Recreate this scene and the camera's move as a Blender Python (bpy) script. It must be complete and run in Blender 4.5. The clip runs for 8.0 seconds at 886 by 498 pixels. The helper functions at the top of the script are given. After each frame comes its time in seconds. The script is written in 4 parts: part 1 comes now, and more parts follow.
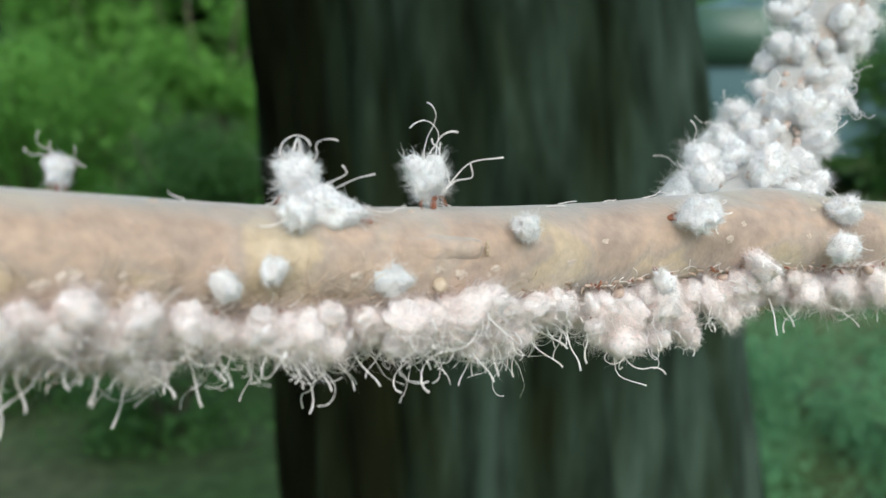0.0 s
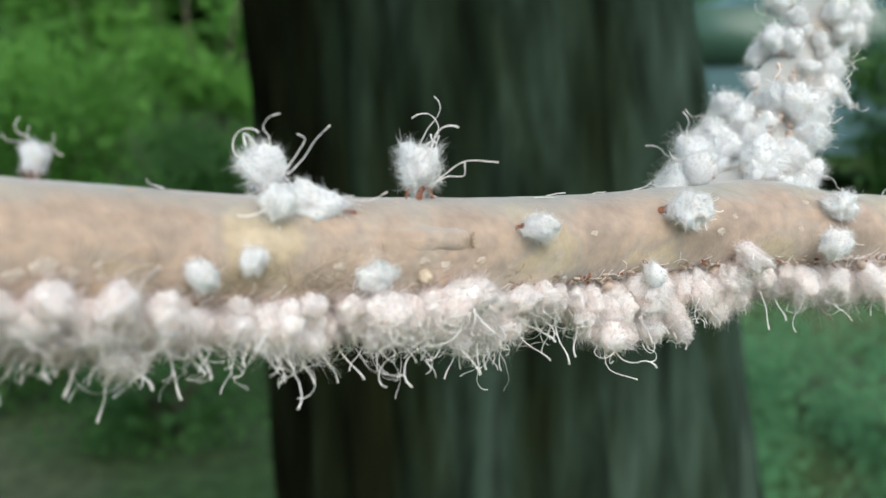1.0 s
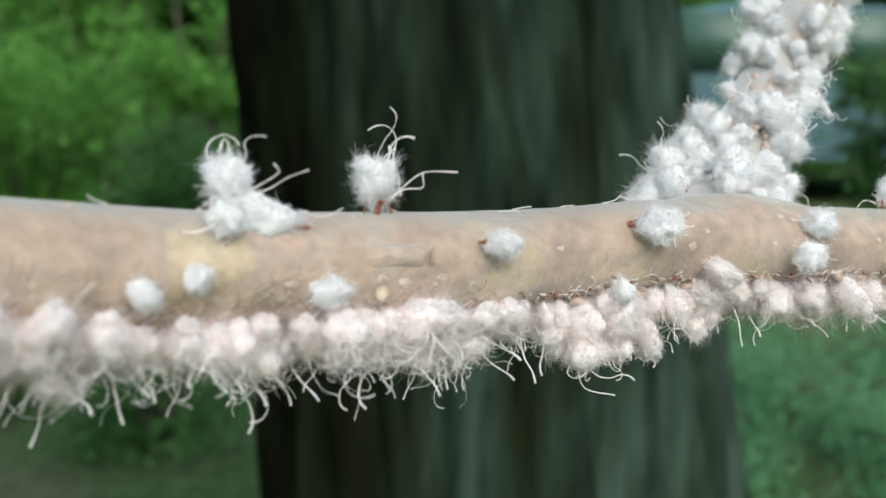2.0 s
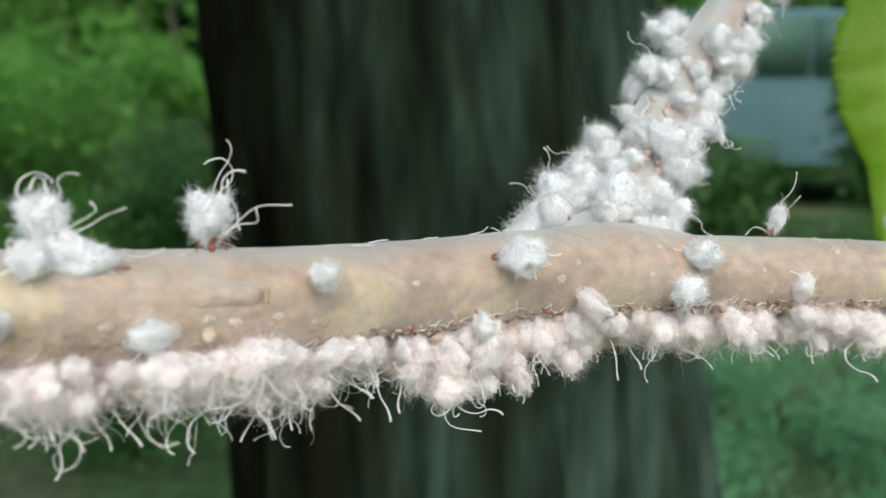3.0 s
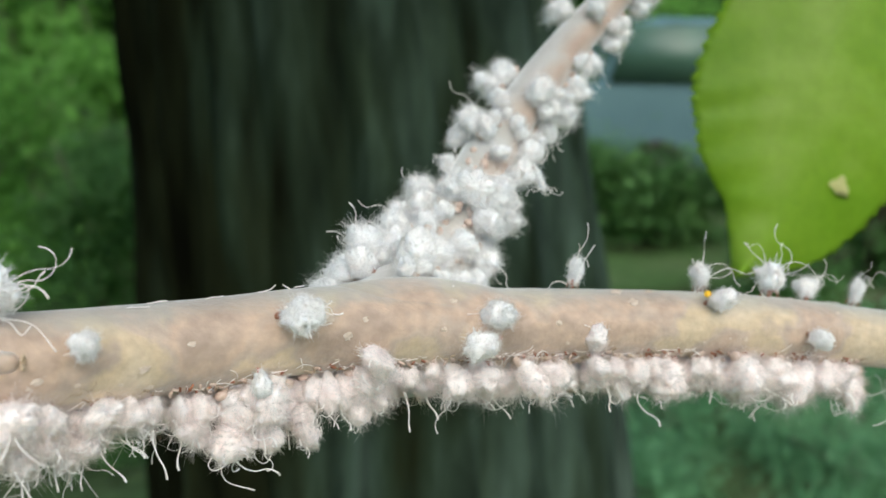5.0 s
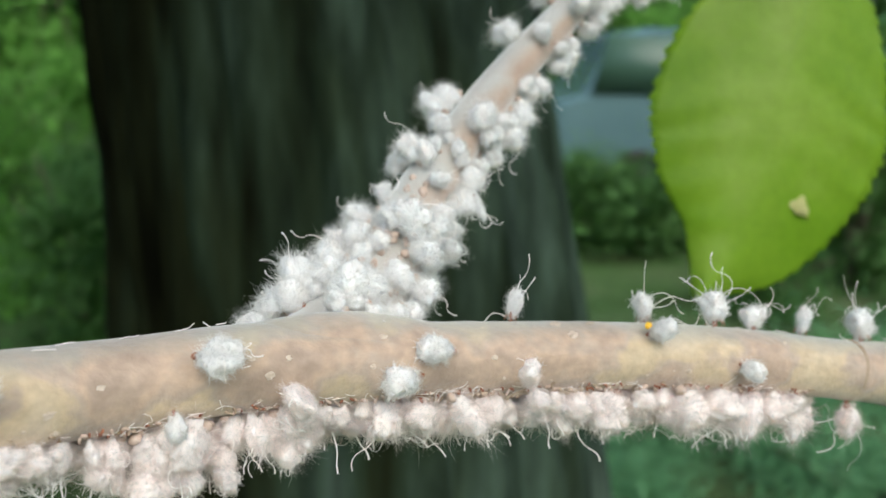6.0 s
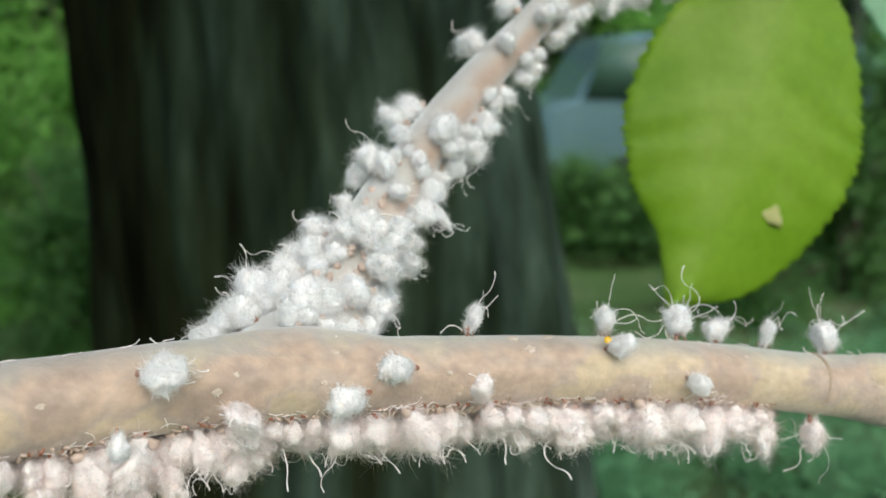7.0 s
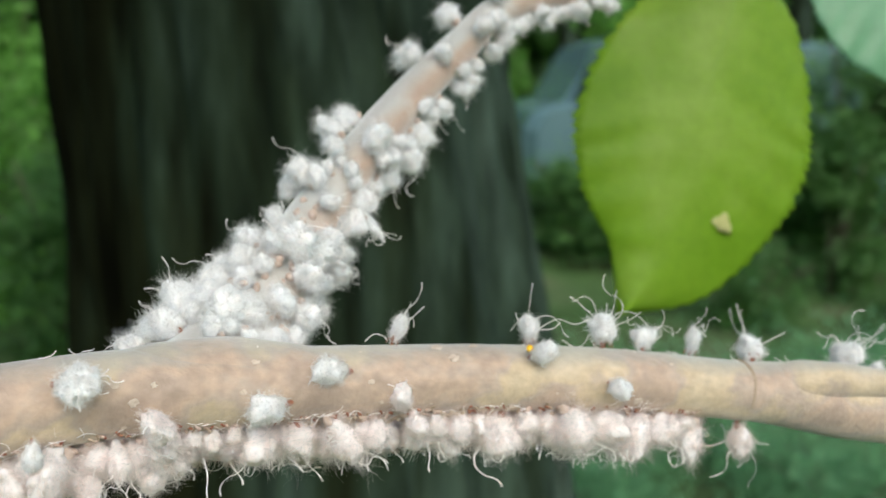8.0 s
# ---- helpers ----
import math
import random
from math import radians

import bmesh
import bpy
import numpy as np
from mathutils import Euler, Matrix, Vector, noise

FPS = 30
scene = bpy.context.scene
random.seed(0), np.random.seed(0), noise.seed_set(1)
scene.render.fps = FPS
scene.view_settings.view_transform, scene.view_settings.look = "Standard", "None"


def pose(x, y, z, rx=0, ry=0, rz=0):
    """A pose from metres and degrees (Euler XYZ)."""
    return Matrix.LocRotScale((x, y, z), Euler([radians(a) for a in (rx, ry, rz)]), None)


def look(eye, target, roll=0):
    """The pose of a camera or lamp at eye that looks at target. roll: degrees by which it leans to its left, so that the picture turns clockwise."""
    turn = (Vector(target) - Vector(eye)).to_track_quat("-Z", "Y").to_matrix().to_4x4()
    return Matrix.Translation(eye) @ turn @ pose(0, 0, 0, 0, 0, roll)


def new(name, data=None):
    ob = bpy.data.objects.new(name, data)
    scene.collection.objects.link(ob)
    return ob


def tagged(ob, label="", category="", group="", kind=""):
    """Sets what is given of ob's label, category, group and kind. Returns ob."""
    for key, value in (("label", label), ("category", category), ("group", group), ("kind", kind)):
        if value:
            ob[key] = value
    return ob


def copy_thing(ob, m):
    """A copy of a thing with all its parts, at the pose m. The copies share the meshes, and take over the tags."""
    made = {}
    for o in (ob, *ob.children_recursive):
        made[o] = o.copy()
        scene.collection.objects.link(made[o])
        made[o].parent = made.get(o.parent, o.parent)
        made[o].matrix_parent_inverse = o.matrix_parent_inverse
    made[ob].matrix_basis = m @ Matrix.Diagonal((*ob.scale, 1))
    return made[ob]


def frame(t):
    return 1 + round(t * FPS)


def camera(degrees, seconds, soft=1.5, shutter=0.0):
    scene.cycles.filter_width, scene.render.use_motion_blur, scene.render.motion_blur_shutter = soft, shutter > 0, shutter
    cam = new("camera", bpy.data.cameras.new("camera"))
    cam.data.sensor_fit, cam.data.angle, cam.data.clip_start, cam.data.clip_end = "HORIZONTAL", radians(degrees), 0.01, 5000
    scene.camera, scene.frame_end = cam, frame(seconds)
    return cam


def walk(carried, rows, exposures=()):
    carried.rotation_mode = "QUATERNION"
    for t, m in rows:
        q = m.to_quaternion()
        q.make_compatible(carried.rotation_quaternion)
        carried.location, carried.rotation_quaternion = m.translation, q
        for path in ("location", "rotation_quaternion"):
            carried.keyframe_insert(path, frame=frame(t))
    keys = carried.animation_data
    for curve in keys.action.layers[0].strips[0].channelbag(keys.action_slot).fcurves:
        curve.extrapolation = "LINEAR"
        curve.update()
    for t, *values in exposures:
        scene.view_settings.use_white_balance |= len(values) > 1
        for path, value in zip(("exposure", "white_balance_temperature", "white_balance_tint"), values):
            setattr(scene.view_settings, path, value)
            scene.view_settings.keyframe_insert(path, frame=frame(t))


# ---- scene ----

# The near scene is laid out in millimetres in a level frame whose origin is the first eye
# (x right, y away, z up); W() carries it into the world.
EYE, TILT = 1.3, -12.0
BASE = pose(0, 0, EYE, TILT, 0, 0)


def W(x, y, z):
    return BASE @ Vector((x / 1000, y / 1000, z / 1000))


def WD(x, y, z):
    return (BASE.to_3x3() @ Vector((x, y, z))).normalized()


cam = camera(48.0, 8.0, soft=1.5, shutter=0.25)
cam.data.dof.use_dof = True
cam.data.dof.focus_distance = 0.136
cam.data.dof.aperture_fstop = 24.0
PATH = [
    (0.0, -0.34, 0.10, 0.34, -0.05, 0.09, -0.00),
    (0.5, 0.10, 0.87, -0.53, -0.09, -0.02, 0.09),
    (1.0, 1.16, 1.90, -0.59, -0.15, 0.04, -0.03),
    (2.5, 12.00, 7.04, 2.42, -0.79, 0.42, -0.17),
    (3.0, 22.96, 8.84, 4.81, -0.79, 0.48, -0.22),
    (3.5, 29.26, 13.03, 6.64, -1.58, 0.58, -0.21),
    (4.0, 34.27, 11.64, 7.96, -2.61, 0.63, -0.52),
    (4.5, 38.99, 5.09, 9.85, -3.26, 0.67, -0.56),
    (5.0, 44.91, 4.49, 12.32, -3.65, 0.72, -0.49),
    (6.5, 56.09, 9.90, 16.77, -4.75, 1.56, -0.13),
    (7.0, 59.09, 9.51, 17.19, -4.82, 1.60, -0.16),
    (7.5, 62.59, 8.15, 15.54, -4.96, 1.93, 0.28),
    (8.0, 69.21, 6.27, 18.27, -5.32, 1.78, -0.02),
]
walk(cam, [(t, BASE @ pose(x / 1000, y / 1000, z / 1000, 90 + p, r, w)) for t, x, y, z, w, p, r in PATH],
     [(0.0, 1.82, 6600, 9), (4.0, 1.80, 6700, 9), (8.0, 1.82, 6900, 9)])

# ---- light ----
SUN_EL, SUN_AZ = 43.0, 165.0  # degrees above the ground; compass bearing with +y as north
world = bpy.data.worlds.new("sky")
scene.world = world
world.use_nodes = True
wn = world.node_tree.nodes
sky = wn.new("ShaderNodeTexSky")
sky.sky_type, sky.sun_disc = "NISHITA", False
sky.sun_elevation, sky.sun_rotation = radians(SUN_EL), radians(SUN_AZ)
wn["Background"].inputs["Strength"].default_value = 0.11
world.node_tree.links.new(sky.outputs[0], wn["Background"].inputs["Color"])
sun = new("sun", bpy.data.lights.new("sun", "SUN"))
sun.data.energy, sun.data.angle, sun.data.color = 1.5, radians(85), (0.98, 0.945, 0.83)
toward = Vector((math.sin(radians(SUN_AZ)) * math.cos(radians(SUN_EL)), math.cos(radians(SUN_AZ)) * math.cos(radians(SUN_EL)), math.sin(radians(SUN_EL))))
sun.matrix_world = look(toward * 30, (0, 0, 0))


# ---- materials ----
def material(name, colours, scale=40.0, rough=0.7, bump=0.0, bump_scale=None, translucent=0.0, spec=0.3, stretch=(1, 1, 1), detail=5.0, fine=None, shift=(0, 0, 0), sidelight_age=None, sky_sheen=0.0, sss=0.0, clear=0.0, sky_top=None, sky_from=0.6):
    """colours: list of (position, rgb) for a noise ramp; fine: (scale, strength) of a second, smaller variation;
    sidelight_age: (gain per metre towards +x, middle), side light painted on the trunk, paler young bark on the stem;
    sky_sheen: strength of a fine sheen tinted like sky light; sss: depth in metres to which light soaks in;
    clear: share of light that passes straight between fibres; sky_top: colour of the sky light painted on upward faces."""
    m = bpy.data.materials.new(name)
    m.use_nodes = True
    nt = m.node_tree
    n, l = nt.nodes, nt.links
    b = n["Principled BSDF"]
    b.inputs["Roughness"].default_value = rough
    b.inputs["Specular IOR Level"].default_value = spec
    tc, mp = n.new("ShaderNodeTexCoord"), n.new("ShaderNodeMapping")
    mp.inputs["Scale"].default_value = stretch
    mp.inputs["Location"].default_value = shift
    l.new(tc.outputs["Object"], mp.inputs["Vector"])
    nz, ramp = n.new("ShaderNodeTexNoise"), n.new("ShaderNodeValToRGB")
    nz.inputs["Scale"].default_value, nz.inputs["Detail"].default_value = scale, detail
    l.new(mp.outputs[0], nz.inputs["Vector"])
    l.new(nz.outputs["Fac"], ramp.inputs["Fac"])
    # Moves the ramp to its lighter tones towards +x.
    if sidelight_age:
        sx, x_gain, total = n.new("ShaderNodeSeparateXYZ"), n.new("ShaderNodeMath"), n.new("ShaderNodeMath")
        x_gain.operation, total.operation = "MULTIPLY_ADD", "ADD"
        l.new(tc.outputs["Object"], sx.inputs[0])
        l.new(sx.outputs["X"], x_gain.inputs[0])
        x_gain.inputs[1].default_value, x_gain.inputs[2].default_value = sidelight_age[0], -sidelight_age[0] * sidelight_age[1]
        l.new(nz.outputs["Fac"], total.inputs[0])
        l.new(x_gain.outputs[0], total.inputs[1])
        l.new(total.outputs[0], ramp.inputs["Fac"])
    if sss:
        b.inputs["Subsurface Weight"].default_value, b.inputs["Subsurface Scale"].default_value = 1.0, sss
        b.inputs["Subsurface Radius"].default_value = (1.0, 0.9, 0.85)
    # Blue-tinted sheen stands in for the sky's reflection.
    if sky_sheen:
        b.inputs["Sheen Weight"].default_value, b.inputs["Sheen Roughness"].default_value = sky_sheen, 0.5
        b.inputs["Sheen Tint"].default_value = (0.86, 0.95, 1.0, 1)
    el = ramp.color_ramp.elements
    while len(el) < len(colours):
        el.new(0.5)
    for e, (p, c) in zip(el, colours):
        e.position, e.color = p, (*c, 1)
    colour = ramp.outputs["Color"]
    if fine:
        nf = n.new("ShaderNodeTexNoise")
        nf.inputs["Scale"].default_value, nf.inputs["Detail"].default_value = fine[0], 6
        l.new(mp.outputs[0], nf.inputs["Vector"])
        mr = n.new("ShaderNodeMapRange")
        mr.inputs["From Min"].default_value, mr.inputs["From Max"].default_value = 0.3, 0.7
        mr.inputs["To Min"].default_value, mr.inputs["To Max"].default_value = 1 - fine[1], 1 + fine[1]
        l.new(nf.outputs["Fac"], mr.inputs["Value"])
        vm = n.new("ShaderNodeVectorMath")
        vm.operation = "SCALE"
        l.new(colour, vm.inputs[0])
        l.new(mr.outputs[0], vm.inputs["Scale"])
        colour = vm.outputs[0]
    # Sky light painted on upward faces, broken up by the noise.
    if sky_top:
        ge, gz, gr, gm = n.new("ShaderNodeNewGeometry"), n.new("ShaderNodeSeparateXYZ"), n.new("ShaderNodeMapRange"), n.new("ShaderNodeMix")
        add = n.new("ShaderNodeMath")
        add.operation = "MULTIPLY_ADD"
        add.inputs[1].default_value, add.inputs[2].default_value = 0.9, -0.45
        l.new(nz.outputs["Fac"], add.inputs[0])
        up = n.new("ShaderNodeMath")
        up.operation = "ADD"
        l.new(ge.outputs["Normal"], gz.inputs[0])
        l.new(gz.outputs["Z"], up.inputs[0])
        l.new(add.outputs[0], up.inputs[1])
        gr.inputs["From Min"].default_value, gr.inputs["From Max"].default_value = sky_from, sky_from + 0.5
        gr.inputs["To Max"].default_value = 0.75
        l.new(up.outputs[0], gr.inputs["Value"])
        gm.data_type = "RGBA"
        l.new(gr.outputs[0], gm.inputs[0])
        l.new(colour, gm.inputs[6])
        gm.inputs[7].default_value = (*sky_top, 1)
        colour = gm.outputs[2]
    l.new(colour, b.inputs["Base Color"])
    if bump:
        nb, bp = n.new("ShaderNodeTexNoise"), n.new("ShaderNodeBump")
        nb.inputs["Scale"].default_value, nb.inputs["Detail"].default_value = bump_scale or scale * 6, 6
        l.new(mp.outputs[0], nb.inputs["Vector"])
        l.new(nb.outputs["Fac"], bp.inputs["Height"])
        bp.inputs["Strength"].default_value, bp.inputs["Distance"].default_value = bump, 0.0005
        l.new(bp.outputs[0], b.inputs["Normal"])
    if translucent:
        tr, mix = n.new("ShaderNodeBsdfTranslucent"), n.new("ShaderNodeMixShader")
        l.new(colour, tr.inputs["Color"])
        mix.inputs[0].default_value = translucent
        l.new(b.outputs[0], mix.inputs[1])
        l.new(tr.outputs[0], mix.inputs[2])
        l.new(mix.outputs[0], n["Material Output"].inputs["Surface"])
        if clear:
            gap, thin = n.new("ShaderNodeBsdfTransparent"), n.new("ShaderNodeMixShader")
            thin.inputs[0].default_value = clear
            l.new(mix.outputs[0], thin.inputs[1])
            l.new(gap.outputs[0], thin.inputs[2])
            l.new(thin.outputs[0], n["Material Output"].inputs["Surface"])
    return m


# Both barks carry pale sky light in the colour of their upward faces.
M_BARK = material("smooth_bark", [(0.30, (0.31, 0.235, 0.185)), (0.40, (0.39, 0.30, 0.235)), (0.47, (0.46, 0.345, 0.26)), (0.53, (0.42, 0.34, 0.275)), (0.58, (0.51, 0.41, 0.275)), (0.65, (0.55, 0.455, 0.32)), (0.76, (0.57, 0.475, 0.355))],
                  scale=80, rough=0.5, bump=0.4, bump_scale=1500, spec=0.4, detail=5, fine=(600, 0.15), sky_sheen=0.45, stretch=(0.8, 1, 1), sidelight_age=(0.45, 0.0), sky_top=(0.39, 0.415, 0.385), sky_from=0.62)
M_SHOOT = material("waxy_skylit_shoot_bark", [(0.36, (0.37, 0.265, 0.195)), (0.47, (0.43, 0.315, 0.235)), (0.56, (0.45, 0.365, 0.295)), (0.68, (0.48, 0.44, 0.39))], scale=110, rough=0.6, bump=0.2, bump_scale=2200, detail=4, sky_sheen=1.0, sky_top=(0.43, 0.455, 0.445), sky_from=0.28)
M_BUD = material("bud_bark", [(0.3, (0.45, 0.355, 0.25)), (0.7, (0.56, 0.46, 0.33))], scale=300, rough=0.6, bump=0.5, bump_scale=1500)
M_SCAR = material("scar_bark", [(0.3, (0.42, 0.33, 0.23)), (0.7, (0.62, 0.52, 0.40))], scale=400, rough=0.7, bump=0.6, bump_scale=1500)
M_RING = material("ring_bark", [(0.3, (0.33, 0.255, 0.185)), (0.7, (0.42, 0.34, 0.25))], scale=400, rough=0.7, bump=0.5)
# One wool in two tints: warm bounce and cool sky light painted in.
M_WOOL = material("wax_wool", [(0.3, (0.925, 0.80, 0.77)), (0.7, (0.955, 0.86, 0.835))], scale=350, rough=0.95, spec=0.05, sss=0.0025, bump=0.35, bump_scale=2000)
M_WOOL_COOL = material("skylit_wax_wool", [(0.3, (0.90, 0.91, 0.905)), (0.7, (0.925, 0.935, 0.93))], scale=350, rough=0.95, spec=0.05, sss=0.0025, bump=0.35, bump_scale=2000)
M_HAIR = material("wax_wool_hair", [(0.3, (0.965, 0.895, 0.87)), (0.7, (0.98, 0.935, 0.915))], scale=350, rough=0.95, spec=0.05, translucent=0.5, clear=0.3)
M_HAIR_COOL = material("skylit_wax_wool_hair", [(0.3, (0.955, 0.965, 0.96)), (0.7, (0.975, 0.985, 0.98))], scale=350, rough=0.95, spec=0.05, translucent=0.5, clear=0.3)
M_FLAKE = material("wax_flake", [(0.3, (0.54, 0.46, 0.38)), (0.7, (0.70, 0.63, 0.55))], scale=900, rough=0.8, translucent=0.2)
M_FIL = material("wax_filament", [(0.3, (0.90, 0.87, 0.85)), (0.7, (0.96, 0.94, 0.93))], scale=500, rough=0.7, spec=0.2, translucent=0.3)
M_BODY = material("aphid_body", [(0.35, (0.19, 0.055, 0.03)), (0.65, (0.36, 0.15, 0.08))], scale=1500, rough=0.45, spec=0.5)
M_PALE = material("pale_aphid_body", [(0.35, (0.44, 0.335, 0.27)), (0.65, (0.56, 0.455, 0.39))], scale=1200, rough=0.55, spec=0.4)
M_SKIN = material("cast_skin", [(0.3, (0.50, 0.39, 0.28)), (0.7, (0.76, 0.66, 0.54))], scale=900, rough=0.7, translucent=0.3)
M_DROP = material("honeydew", [(0.3, (0.85, 0.45, 0.03)), (0.7, (0.95, 0.62, 0.06))], scale=900, rough=0.12, spec=0.6)
# Paler towards +x: side light on the trunk put into the bark colour.
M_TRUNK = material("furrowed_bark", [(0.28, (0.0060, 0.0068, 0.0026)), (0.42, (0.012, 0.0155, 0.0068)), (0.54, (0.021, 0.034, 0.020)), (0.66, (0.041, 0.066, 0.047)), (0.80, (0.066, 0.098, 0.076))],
                   scale=21, rough=0.9, bump=0.8, bump_scale=110, spec=0.04, stretch=(1, 1, 0.2), fine=(55, 0.6), shift=(3.795, 1.955, 0.043), sidelight_age=(0.9, -0.12))
M_GROUND = material("forest_floor", [(0.34, (0.024, 0.034, 0.012)), (0.46, (0.038, 0.080, 0.023)), (0.57, (0.058, 0.090, 0.036)), (0.72, (0.105, 0.105, 0.064))],
                    scale=0.9, rough=0.95, bump=0.4, bump_scale=40, spec=0.1, fine=(18, 0.35))
M_LEAF = material("fresh_leaf", [(0.34, (0.20, 0.41, 0.02)), (0.5, (0.25, 0.46, 0.033)), (0.66, (0.34, 0.53, 0.08))], scale=28, rough=0.45, bump=0.25, bump_scale=500, translucent=0.45, fine=(300, 0.06))
# Paler copy of the leaf green, with sky light put into its colour.
M_LEAF_SKYLIT = material("skylit_leaf", [(0.3, (0.16, 0.42, 0.22)), (0.7, (0.23, 0.50, 0.30))], scale=45, rough=0.35, bump=0.25, bump_scale=500, translucent=0.3, spec=0.5, fine=(300, 0.06))
M_VEIN = material("leaf_vein", [(0.3, (0.27, 0.47, 0.06)), (0.7, (0.33, 0.54, 0.09))], scale=300, rough=0.5, translucent=0.35)
M_HOLE = material("dry_leaf_spot", [(0.3, (0.50, 0.52, 0.18)), (0.7, (0.62, 0.62, 0.30))], scale=900, rough=0.8, translucent=0.3)
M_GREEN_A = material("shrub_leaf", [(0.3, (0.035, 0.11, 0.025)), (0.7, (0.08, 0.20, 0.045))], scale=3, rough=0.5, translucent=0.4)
# Brighter copy of the shrub green, with sunlight put into the colour.
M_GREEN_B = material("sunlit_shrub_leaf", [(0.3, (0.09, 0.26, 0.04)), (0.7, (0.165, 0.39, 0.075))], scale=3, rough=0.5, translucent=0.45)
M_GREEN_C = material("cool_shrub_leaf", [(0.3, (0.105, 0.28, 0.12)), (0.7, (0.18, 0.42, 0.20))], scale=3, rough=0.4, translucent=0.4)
M_STEM = material("shrub_stem", [(0.3, (0.04, 0.03, 0.02)), (0.7, (0.09, 0.075, 0.055))], scale=20, rough=0.9)
M_PAINT = material("vehicle_paint", [(0.3, (0.065, 0.125, 0.135)), (0.7, (0.085, 0.155, 0.165))], scale=2, rough=0.25, spec=0.5)
# Reflected greenery is put into the glass colour.
M_GLASS = material("vehicle_glass", [(0.3, (0.03, 0.07, 0.05)), (0.7, (0.04, 0.09, 0.06))], scale=2, rough=0.35, spec=0.4)
M_RUBBER = material("tyre_rubber", [(0.3, (0.012, 0.012, 0.012)), (0.7, (0.02, 0.02, 0.02))], scale=20, rough=0.85)
M_RIM = material("rim_metal", [(0.3, (0.012, 0.013, 0.013)), (0.7, (0.02, 0.022, 0.022))], scale=20, rough=0.7, spec=0.2)


# ---- mesh helpers ----
def finish(bm, name, mat, smooth=True):
    me = bpy.data.meshes.new(name)
    bm.normal_update()
    for f in bm.faces:
        f.smooth = smooth
    bm.to_mesh(me)
    bm.free()
    me.materials.append(mat)
    return me


def part(name, bm, mat, parent, label="", smooth=True):
    ob = new(name, finish(bm, name, mat, smooth) if isinstance(bm, bmesh.types.BMesh) else bm)
    ob.parent = parent
    if label:
        ob["label"] = label
    return ob


def tube(bm, pts, radii, sides=8, shape=None, caps=True):
    """A tube along pts. shape(i, a) scales the radius of ring i at angle a."""
    pts = [Vector(p) for p in pts]
    rings, side = [], None
    for i, p in enumerate(pts):
        d = (pts[min(i + 1, len(pts) - 1)] - pts[max(i - 1, 0)]).normalized()
        if side is None:
            side = d.cross(Vector((0, 0, 1)))
            if side.length < 0.1:
                side = d.cross(Vector((0, 1, 0)))
        side = (side - d * side.dot(d)).normalized()
        up = side.cross(d)
        ring = []
        for k in range(sides):
            a = 2 * math.pi * k / sides
            r = radii[i] * (shape(i, a) if shape else 1)
            ring.append(bm.verts.new(p + (side * math.cos(a) + up * math.sin(a)) * r))
        rings.append(ring)
    for a, b in zip(rings, rings[1:]):
        for k in range(sides):
            bm.faces.new((a[k], a[(k + 1) % sides], b[(k + 1) % sides], b[k]))
    if caps:
        bm.faces.new(rings[0][::-1])
        bm.faces.new(rings[-1])
    return rings


def smooth_line(keys, n):
    """n points on a Catmull-Rom curve through keys."""
    k = [Vector(p) for p in keys]
    k = [2 * k[0] - k[1]] + k + [2 * k[-1] - k[-2]]
    out = []
    for i in range(n):
        u = i / (n - 1) * (len(k) - 3)
        j = min(int(u), len(k) - 4)
        u -= j
        a, b, c, d = k[j:j + 4]
        out.append(0.5 * (2 * b + (c - a) * u + (2 * a - 5 * b + 4 * c - d) * u * u + (3 * b - a - 3 * c + d) * u ** 3))
    return out


def blob(bm, centre, radii, sub=2, lump=0.0, freq=1.0, seed=0.0):
    made = bmesh.ops.create_icosphere(bm, subdivisions=sub, radius=1)["verts"]
    for v in made:
        d = v.co.normalized()
        k = 1 + lump * noise.noise(d * freq + Vector((seed, seed * 1.7, -seed)))
        v.co = Vector((d.x * radii[0], d.y * radii[1], d.z * radii[2])) * k + Vector(centre)
    return made


# ---- setting: ground and far wood ----
bm = bmesh.new()
xs = [-400, -120, -50] + [-24 + 0.6 * i for i in range(81)] + [50, 120, 400]
ys = [-400, -120, -40, -12] + [-6 + 0.6 * i for i in range(70)] + [60, 130, 400]
grid = [[bm.verts.new((x, y, 0.10 * noise.noise(Vector((x * 0.35, y * 0.35, 0))) + 0.03 * noise.noise(Vector((x * 1.7, y * 1.7, 3))))) for x in xs] for y in ys]
for ra, rb in zip(grid, grid[1:]):
    for i in range(len(xs) - 1):
        bm.faces.new((ra[i], ra[i + 1], rb[i + 1], rb[i]))
ground = tagged(new("ground", finish(bm, "ground", M_GROUND)), "shaded forest floor with leaf litter and low green growth", "ground", kind="structure")


def leaf_cloud(bm, n, place, size, rnd):
    """n small folded leaves at the points that place() gives."""
    for _ in range(n):
        p = Vector(place())
        q = Euler((rnd.uniform(-0.9, 0.9), rnd.uniform(-0.9, 0.9), rnd.uniform(0, 6.283))).to_matrix()
        s = size * rnd.uniform(0.6, 1.35)
        pts = [(0, 0, 0), (0.32, 0.35, 0.10), (0.26, 0.75, 0.06), (0, 1.1, -0.08), (-0.26, 0.75, 0.06), (-0.32, 0.35, 0.10), (0, 0.55, -0.04)]
        v = [bm.verts.new(p + q @ (Vector(c) * s)) for c in pts]
        for a, b, c in ((0, 1, 6), (1, 2, 6), (2, 3, 6), (3, 4, 6), (4, 5, 6), (5, 0, 6)):
            bm.faces.new((v[a], v[b], v[c]))


